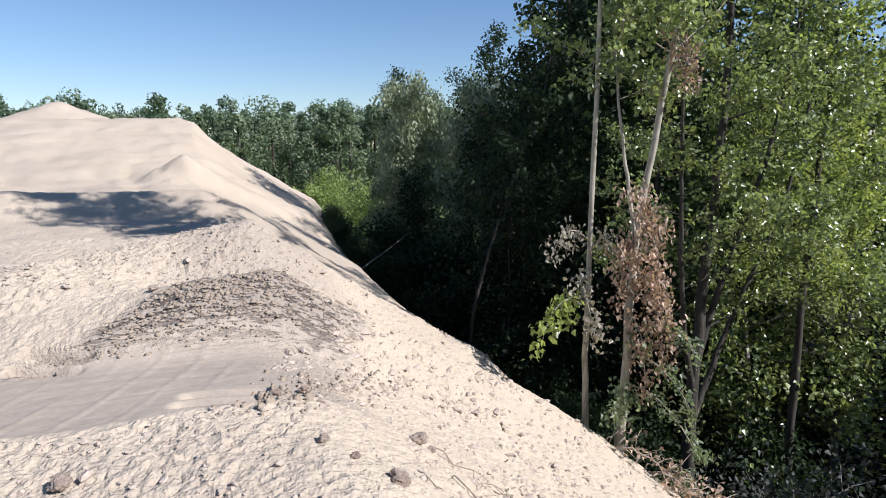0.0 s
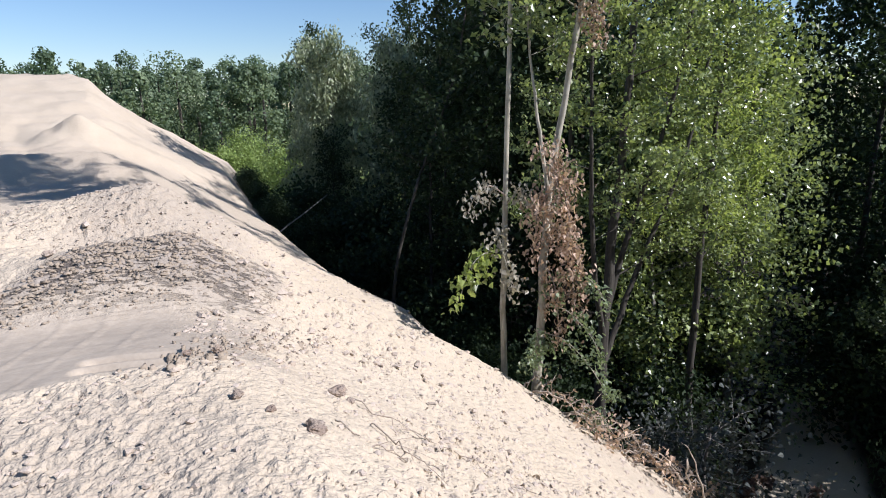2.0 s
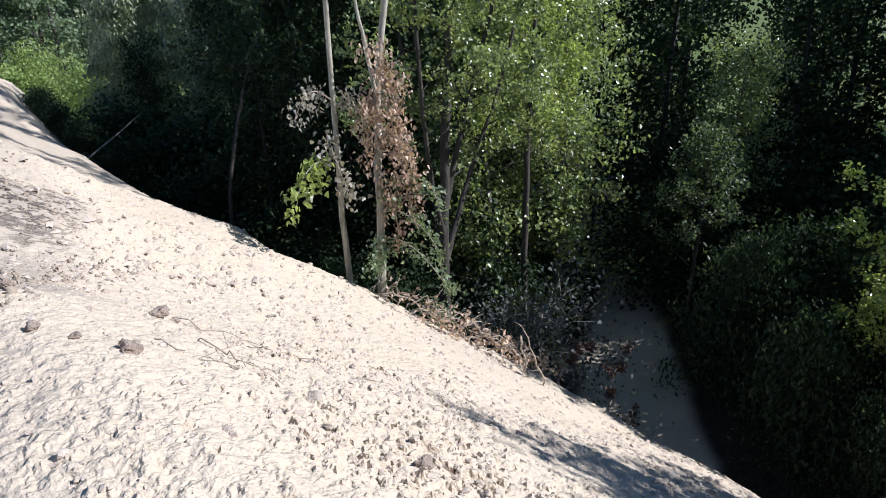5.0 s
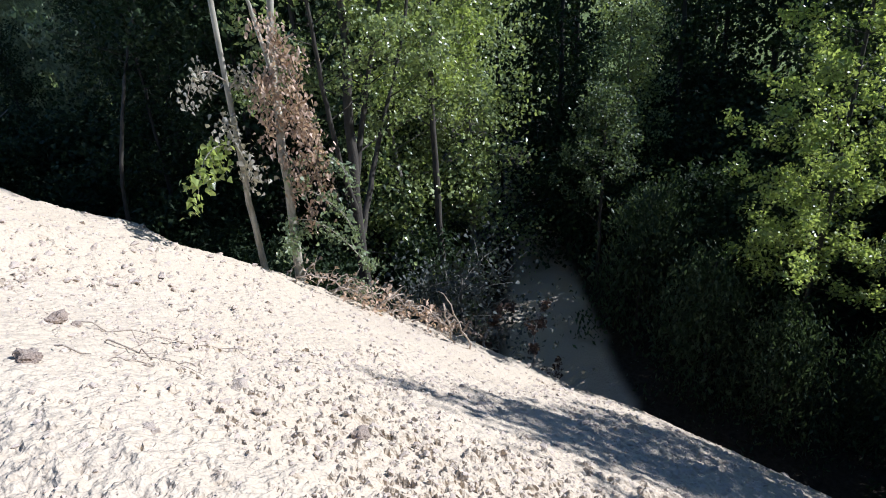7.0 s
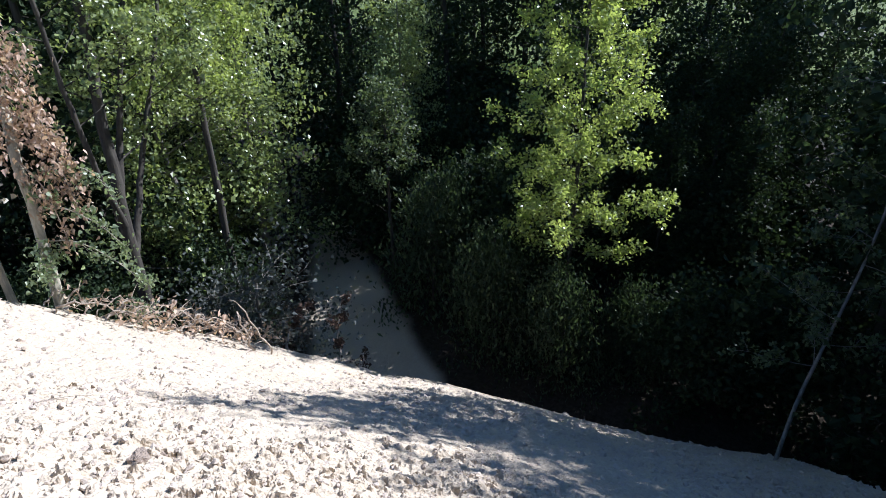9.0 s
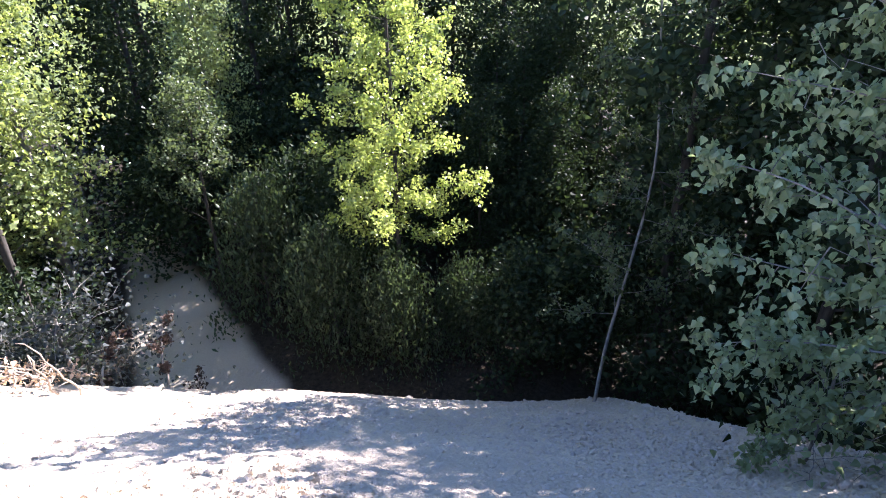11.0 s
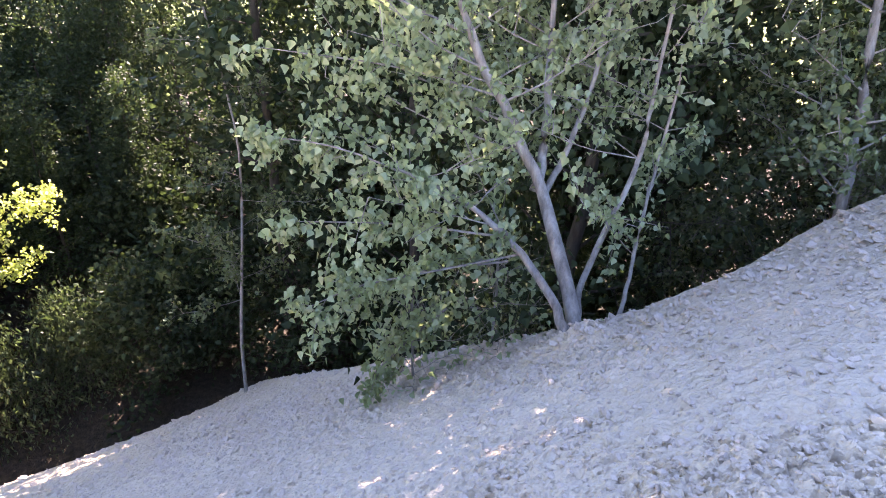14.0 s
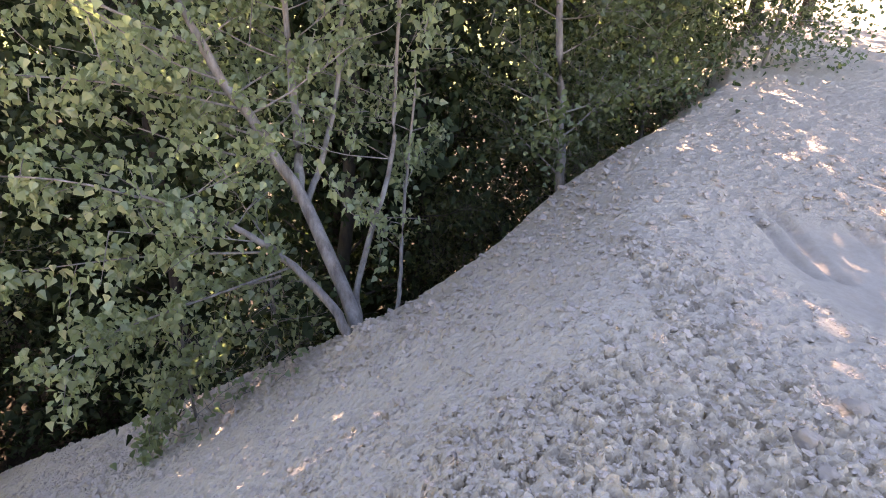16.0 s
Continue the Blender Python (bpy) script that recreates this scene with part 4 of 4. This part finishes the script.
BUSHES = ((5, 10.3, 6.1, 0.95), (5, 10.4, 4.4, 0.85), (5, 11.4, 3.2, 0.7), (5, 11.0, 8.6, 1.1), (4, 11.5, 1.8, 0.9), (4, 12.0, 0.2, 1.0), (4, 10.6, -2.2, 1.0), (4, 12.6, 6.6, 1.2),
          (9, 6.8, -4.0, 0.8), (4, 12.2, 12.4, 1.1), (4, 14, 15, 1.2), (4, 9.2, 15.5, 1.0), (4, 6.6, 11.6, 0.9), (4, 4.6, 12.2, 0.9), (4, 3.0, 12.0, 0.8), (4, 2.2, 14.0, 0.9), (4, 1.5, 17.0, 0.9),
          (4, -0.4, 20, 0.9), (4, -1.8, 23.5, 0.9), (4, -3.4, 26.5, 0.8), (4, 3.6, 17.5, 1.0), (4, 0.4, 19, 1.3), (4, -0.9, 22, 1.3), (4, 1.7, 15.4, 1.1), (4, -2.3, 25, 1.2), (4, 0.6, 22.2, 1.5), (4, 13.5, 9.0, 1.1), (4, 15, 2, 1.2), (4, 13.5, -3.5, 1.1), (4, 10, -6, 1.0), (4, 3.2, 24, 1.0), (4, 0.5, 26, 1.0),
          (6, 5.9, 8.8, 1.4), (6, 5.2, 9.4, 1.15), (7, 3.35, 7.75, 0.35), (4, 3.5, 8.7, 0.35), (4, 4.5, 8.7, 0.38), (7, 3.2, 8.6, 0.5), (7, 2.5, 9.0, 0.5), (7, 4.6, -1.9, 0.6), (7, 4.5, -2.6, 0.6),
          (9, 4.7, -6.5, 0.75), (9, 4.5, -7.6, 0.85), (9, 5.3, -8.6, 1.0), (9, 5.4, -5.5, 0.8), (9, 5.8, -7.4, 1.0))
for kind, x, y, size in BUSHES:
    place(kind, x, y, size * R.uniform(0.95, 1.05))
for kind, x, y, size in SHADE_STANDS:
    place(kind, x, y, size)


# ---- loose things on the sand ----
def lump_mesh(seed, squash=0.7, detail=2, mat=CLOD):
    rng = np.random.default_rng(seed)
    bm = bmesh.new()
    bmesh.ops.create_icosphere(bm, subdivisions=detail, radius=0.5)
    off = Vector(rng.uniform(0, 50, 3))
    for v in bm.verts:
        n = noise.noise(v.co * 2.6 + off) * 0.6 + noise.noise(v.co * 6 + off) * 0.28 + noise.noise(v.co * 13 + off) * 0.1
        v.co *= 1 + n
        v.co.z *= squash
    me = bpy.data.meshes.new("clod")
    bm.to_mesh(me)
    bm.free()
    me.materials.append(mat)
    for f in me.polygons:
        f.use_smooth = mat == GROUND_CRUMB
    return me


CLODS = [lump_mesh(k, 0.55 + 0.1 * k, 3) for k in range(4)]
PALE_CLODS = [lump_mesh(k + 10, 0.5 + 0.08 * k, 3, GROUND_CRUMB) for k in range(4)]
for k, (x, y, size, label) in enumerate(((-0.13, 3.93, 0.17, "dark brown damp clod of earth on the sand"), (-0.05, 3.86, 0.10, "dark brown damp clod of earth on the sand"), (-0.61, 3.13, 0.09, "dark clod of damp sand"),
                                         (-0.19, 2.93, 0.13, "grey-brown clod of damp sand"), (-0.42, 3.03, 0.08, "small clod of damp sand"), (-2.79, 5.72, 0.13, "grey clod on the dug face"), (-1.71, 2.6, 0.13, "reddish brown clod of earth"),
                                         (0.66, 2.83, 0.16, "pale crumbling clod of sand"), (0.52, 2.78, 0.10, "pale crumbling clod of sand"), (1.06, 2.13, 0.12, "pinkish brown stone on the sand"), (0.9, 1.97, 0.07, "small pale stone on the sand"),
                                         (1.17, 2.16, 0.06, "small brown stone on the sand"), (0.12, 2.02, 0.09, "pale crumbling clod of sand"), (0.22, 2.07, 0.08, "pale crumbling clod of sand"), (-0.17, 2.9, 0.12, "grey-brown clod of damp sand"),
                                         (0.89, -2.91, 0.15, "large pale lump of caked sand"), (1.17, -2.48, 0.09, "pale lump of caked sand"), (0.84, -3.25, 0.13, "large pale lump of caked sand"), (0.78, -2.8, 0.1, "pale lump of caked sand"),
                                         (-0.9, 3.9, 0.10, "grey clod at the rim of the dug pad"), (-1.05, 3.75, 0.08, "grey clod at the rim of the dug pad"), (-0.75, 3.7, 0.07, "grey clod at the rim of the dug pad"))):
    pale = "pale" in label
    ob = new("clod", (PALE_CLODS if pale else CLODS)[k % 4])
    ob.matrix_world = Matrix.Translation((x, y, ground_z(x, y) + size * (0.12 if pale else 0.3))) @ Matrix.Rotation(k * 1.7, 4, "Z") @ Matrix.Scale(size * 0.68, 4)
    tagged(ob, label, "clod", "clods on the sand")

# crumbs of sand strewn over the slope
def blocks(rng, x, y, z, size, long=1.0, turn=None, flat=0.62):
    """Small broken blocks half sunk in the sand: four uneven sides and a tilted top each."""
    n = len(x)
    a = np.array([0.0, 1.57, 3.14, 4.71]) + rng.uniform(-0.45, 0.45, (n, 4))
    low = rng.uniform(0.42, 0.62, (n, 4))
    high = low * rng.uniform(0.55, 0.98, (n, 4))
    top = rng.uniform(0.6, 1.35, (n, 1)) * flat * (1 + rng.uniform(-0.3, 0.3, (n, 4)))
    ring = np.stack([np.cos(a) * low * long, np.sin(a) * low, np.full((n, 4), -0.45)], -1)
    lid = np.stack([np.cos(a) * high * long, np.sin(a) * high, top], -1)
    shape = (np.concatenate([ring, lid], 1) + rng.uniform(-0.3, 0.3, (n, 8, 3))) * np.asarray(size)[:, None, None]
    turn = rng.uniform(0, 6.28, n) if turn is None else turn
    c, q = np.cos(turn)[:, None], np.sin(turn)[:, None]
    shape = np.stack([shape[..., 0] * c - shape[..., 1] * q, shape[..., 0] * q + shape[..., 1] * c, shape[..., 2]], -1)
    verts = (shape + np.stack([x, y, z], -1)[:, None]).reshape(-1, 3)
    f = np.array([(0, 1, 5, 4), (1, 2, 6, 5), (2, 3, 7, 6), (3, 0, 4, 7), (4, 5, 6, 7)])
    return verts, (f[None] + np.arange(n)[:, None, None] * 8).reshape(-1, 4)


def knobs(rng, x, y, z, size):
    """Knobbly crumbs half sunk in the sand: dented twelve-cornered lumps without an underside."""
    n = len(x)
    g = (1 + 5 ** 0.5) / 2
    raw = np.array([(0, 1, g), (0, -1, g), (g, 0, 1), (-g, 0, 1), (1, g, 0), (-1, g, 0), (1, -g, 0), (-1, -g, 0), (g, 0, -1), (-g, 0, -1), (0, 1, -g), (0, -1, -g)]) / 1.9
    f = np.array([(0, 1, 2), (0, 3, 1), (0, 2, 4), (0, 4, 5), (0, 5, 3), (1, 6, 2), (1, 7, 6), (1, 3, 7), (2, 6, 8), (2, 8, 4), (3, 5, 9), (3, 9, 7), (4, 10, 5), (4, 8, 10), (6, 7, 11), (6, 11, 8)])
    shape = raw[None] * rng.uniform(0.55, 1.3, (n, 12, 1)) * np.stack([rng.uniform(0.7, 1.45, n), rng.uniform(0.7, 1.2, n), rng.uniform(0.45, 0.85, n)], -1)[:, None] * 0.5
    shape = (shape + rng.uniform(-0.1, 0.1, (n, 12, 3))) * np.asarray(size)[:, None, None]
    turn = rng.uniform(0, 6.28, n)
    c, q = np.cos(turn)[:, None], np.sin(turn)[:, None]
    shape = np.stack([shape[..., 0] * c - shape[..., 1] * q, shape[..., 0] * q + shape[..., 1] * c, shape[..., 2]], -1)
    verts = (shape + np.stack([x, y, z], -1)[:, None]).reshape(-1, 3)
    return verts, (f[None] + np.arange(n)[:, None, None] * 12).reshape(-1, 3)


def strewn(seed, count, low, high, reach, broken, sector=(-46, 192)):
    """Places for crumbs: as thick on the ground near the feet as further down, missing from scraped pads."""
    rng = np.random.default_rng(seed)
    r, a = reach[0] * (reach[1] / reach[0]) ** rng.uniform(0, 1, count), np.radians(rng.uniform(sector[0], sector[1], count))
    x, y = MID_X + r * np.sin(a), MID_Y + r * np.cos(a)
    s, t = slope_axes(x, y)
    v = y - 0.45 * (x + 2.5)
    keep = (s < sand_edge(t) - 0.05) & (smooth_pad(x, y) < 0.2) & ((v < 4.9) | (s > 1.4) | ((v > 6.0) & (rng.uniform(0, 1, count) < 0.12)))
    keep &= rng.uniform(0, 1, count) < 1 - broken + broken * sstep(-0.4, 0.15, value_noise(x, y, 0.9, 13) + 0.5 * value_noise(x, y, 2.6, 16))
    keep &= rng.uniform(0, 1, count) > 0.6 * trodden(x, y)
    x, y, r = x[keep], y[keep], r[keep]
    size = np.clip(r * 0.0070, low, high) * np.minimum(0.5 + 0.5 * rng.exponential(1.0, len(x)), 2.2)
    return rng, x, y, sheet_z(x, y), size


crumbs = []
for seed, count, low, high, reach, broken, sector in ((9, 50000, 0.009, 0.027, (1.0, 9.0), 0.7, (-46, 192)), (15, 22000, 0.02, 0.05, (4.0, 11.0), 0.35, (-42, 150)),
                                                      (13, 2600, 0.02, 0.042, (1.0, 7.0), 0.6, (192, 314)), (16, 12000, 0.014, 0.034, (1.4, 7.0), 0.4, (80, 192)), (10, 300, 0.04, 0.055, (1.6, 11.0), 0.8, (-46, 192))):
    rng, x, y, z, size = strewn(seed, count, low, high, reach, broken, sector)
    crumbs.append(knobs(rng, x, y, z + 0.06 * size, size))
rng = np.random.default_rng(14)
x, v = rng.uniform(-5.0, 0.5, 3500), rng.uniform(6.3, 8.3, 3500)
y = v + 0.45 * (x + 2.5)
keep = 0.91 * x + 0.41 * y < 4.0
x, y = x[keep], y[keep]
crumbs.append(knobs(rng, x, y, sheet_z(x, y), rng.uniform(0.010, 0.028, len(x))))
tagged(new("sand_crumbs", mesh_from("sand_crumbs", *joined(crumbs), GROUND_CRUMB)), "crumbs of dry caked sand strewn over the slope", "sand crumbs", kind="stuff")

# broken ledges of damp sand on the dug face, and the crumbled rim of the pad below it
rng = np.random.default_rng(12)
x, v = rng.uniform(-3.4, -0.1, 5200), rng.uniform(4.95, 5.85, 5200)
y = v + 0.45 * (x + 2.5)
keep = (0.91 * x + 0.41 * y < 1.7 - 0.5 * rng.uniform(0, 1, 5200) ** 3) & (x > -2.7 - 0.9 * (5.75 - v) + 0.5 * rng.uniform(0, 1, 5200) ** 2) & (rng.uniform(0, 1, 5200) < 0.1 + 0.9 * sstep(5.0, 5.7, v))
x, y, v = x[keep], y[keep], v[keep]
plates = blocks(rng, x, y, sheet_z(x, y), rng.uniform(0.009, 0.022, len(x)), rng.uniform(1.2, 3.6, (len(x), 1)), 0.42 + rng.normal(0, 0.35, len(x)), 0.4)
along = rng.uniform(0, 1, 320)
x, y = -1.1 + 0.5 * along + rng.normal(0, 0.16, 320), 3.4 + 2.0 * along + rng.normal(0, 0.14, 320)
rim = blocks(rng, x, y, sheet_z(x, y) + 0.005, np.minimum(0.016 + 0.012 * rng.exponential(1.0, 320), 0.055), 1.1, None, 0.42)
tagged(new("broken_ledges", mesh_from("broken_ledges", *joined([plates, rim]), LEDGE, True)), "cracked grey ledges and crumbs of damp sand on the dug face", "sand ledges", kind="stuff")


# ---- dry branches and roots at the foot of the trees ----
def dry_branch(points, thick, seed, label, dead=0, leaf=None, name="dry_branch"):
    rng = np.random.default_rng(seed)
    p0 = np.array(points[0], float)
    ob = thing(name, *points[0], label, "branch", "dry branches on the sand")
    line = curve_through(np.array(points, float) - p0, 14)
    line[1:] += rng.standard_normal((13, 3)) * 0.02
    part("stick", mesh_from("stick", *tube(line, np.linspace(thick, thick * 0.3, 14), 6), DRY_WOOD, True), ob)
    for w in twigs_of(line, 4, 0.3, rng, 0.3, 0.1, 0.2):
        twig = part("twig", mesh_from("twig", *tube(w, np.linspace(thick * 0.45, 0.002, 5), 4), DRY_WOOD, True), ob)
        if dead:
            v, f = broad_leaves(leaf_spots(w, dead, 0.05, rng), 0.08, rng, 0.4, 0.6)
            part("dead_leaves", mesh_from("dead_leaves", v, f, leaf or LEAF_DEAD), twig)["kind"] = "stuff"
    return ob


rng = np.random.default_rng(21)
for k in range(26):
    u = k / 25
    x, y = 2.2 + 2.3 * u + rng.normal() * 0.12, 7.75 - 0.25 * u + rng.normal() * 0.15
    z = ground_z(x, y)
    a = rng.uniform(-0.7, 0.6)
    n = rng.uniform(0.6, 1.4)
    pts = [(x, y, z + 0.02), (x + 0.4 * n * math.cos(a), y + 0.4 * n * math.sin(a), z + 0.3 - 0.2 * n), (x + 0.8 * n * math.cos(a + 0.3), y + 0.8 * n * math.sin(a + 0.3), z + 0.1 - 0.5 * n)]
    dry_branch(pts, rng.uniform(0.009, 0.02), 200 + k, "tangled dry twig with withered leaves at the sand's edge", 9 if k % 2 else 2)
dry_branch([(4.75, 6.95, -4.9), (4.5, 6.9, -4.2), (4.28, 6.78, -3.3)], 0.03, 230, "forked dry stick leaning at the sand's edge")
dry_branch([(4.95, 6.75, -5.0), (4.6, 6.8, -4.0), (4.35, 6.9, -3.2)], 0.022, 231, "thin dry stick leaning at the sand's edge")
dry_branch([(5.4, 7.4, -5.3), (5.9, 7.9, -4.9), (6.6, 8.2, -4.9)], 0.03, 232, "broken branch with dark withered leaves", 90, LEAF_ROT)
dry_branch([(6.4, 7.2, -5.8), (6.8, 7.6, -5.2), (7.2, 7.9, -5.0)], 0.025, 233, "broken branch with dark withered leaves", 90, LEAF_ROT)
dry_branch([(7.55, 7.9, -7.2), (7.7, 8.0, -6.9), (7.9, 8.1, -6.7)], 0.02, 234, "dark tuft of dead twigs on the sand track", 30, LEAF_ROT)
for k, pts in enumerate(([(-0.05, 3.9), (0.3, 3.75), (0.7, 3.85), (0.95, 3.7)], [(0.1, 3.5), (0.35, 3.2), (0.5, 3.0)], [(0.9, 3.4), (1.1, 3.6), (1.3, 3.5)], [(-0.1, 3.2), (0.1, 3.05), (0.3, 3.1)])):
    dry_branch([(x, y, ground_z(x, y) + 0.05) for x, y in pts], 0.006, 240 + k, "thin dry root lying on the sand", name="dry_root")


# ---- distance: meadow bushes and the far edge of the woods ----
def leaf_cloud(rng, cx, cy, cz, radius, height, count, size, clumps=22):
    """Leaf sprays of one far tree, lying on the outside of uneven rounded clumps."""
    u = rng.uniform(0, 1, clumps) ** 0.8
    a = rng.uniform(0, 6.28, clumps)
    r = radius * rng.uniform(0.25, 0.95, clumps) * np.sin(np.pi * (0.25 + 0.70 * u))
    c = np.stack([cx + r * np.cos(a), cy + r * np.sin(a), cz + height * (0.10 + 0.78 * u)], -1)
    big = radius * rng.uniform(0.24, 0.46, clumps) * (1.1 - 0.45 * u)
    k = rng.integers(0, clumps, count)
    out = rng.standard_normal((count, 3))
    out /= np.linalg.norm(out, axis=1)[:, None]
    at = c[k] + out * (big[k] * rng.uniform(0.75, 1.08, count))[:, None] * np.array([1, 1, 0.85])
    face = out + rng.standard_normal((count, 3)) * 0.45
    face /= np.linalg.norm(face, axis=1)[:, None]
    p = np.cross(face, rng.standard_normal((count, 3)))
    p /= np.linalg.norm(p, axis=1)[:, None]
    q = np.cross(face, p)
    e = (size * rng.uniform(0.5, 1.3, count))[:, None] * 0.5
    verts = np.stack([at - p * e, at - q * e * 0.6, at + p * e, at + q * e * 0.7], 1).reshape(-1, 3)
    return verts, np.arange(4 * count).reshape(-1, 4)


rng = np.random.default_rng(77)
cloud, pale_cloud, poles = [], [], []
for k in range(112):
    a = radians(-46 + 54 * (k + rng.uniform(0, 1)) / 112)
    far = rng.uniform(84, 125)
    tall = 8.3 + far * math.tan(radians(rng.uniform(3.6, 5.6) + (0.9 if rng.random() < 0.22 else 0)))
    x, y = far * math.sin(a), far * math.cos(a)
    crown = leaf_cloud(rng, x, y, -7, tall * rng.uniform(0.2, 0.31), tall, 1900, 0.45, int(rng.integers(22, 40)))
    (pale_cloud if k % 3 == 1 else cloud).append(crown)
    poles.append(tube(np.array([(x, y, -7.2), (x, y, -7 + tall * 0.5), (x, y, -7 + tall * 0.8)]), [0.3, 0.2, 0.05], 5))
woods = thing("far_woodland", 0, 0, 0, "distant edge of mixed green woodland behind the meadow", "woodland")
woods["kind"] = "stuff"
part("crown", mesh_from("far_crowns", *joined(cloud), LEAF_FAR), woods)["kind"] = "stuff"
part("crown", mesh_from("far_pale_crowns", *joined(pale_cloud), LEAF_FAR_PALE), woods, "lighter grey-green crowns")["kind"] = "stuff"
part("trunk", mesh_from("far_trunks", *joined(poles), BARK_DARK), woods)["kind"] = "stuff"
cloud = []
for k in range(120):
    y = rng.uniform(38, 82)
    x = y * rng.uniform(-0.42, -0.1)
    tall = rng.uniform(1.8, 3.6) + rng.uniform(0.02, 0.09) * (y - 38)
    cloud.append(leaf_cloud(rng, x, y, -7.2, tall * rng.uniform(0.4, 0.6), tall, 620, 0.27, 16))
scrub = new("meadow_scrub", mesh_from("meadow_scrub", *joined(cloud), LEAF_MEADOW))
tagged(scrub, "bright green willow scrub and reeds in the meadow", "scrub", kind="stuff")
for kind, x, y, size in ((0, -3.5, 42, 1.0), (1, -4.2, 48, 1.0), (0, 1.5, 45, 1.1), (0, 6, 40, 1.1), (2, 3, 36, 1.15), (0, -4.5, 56, 1.2)):
    place(kind, x, y, size)
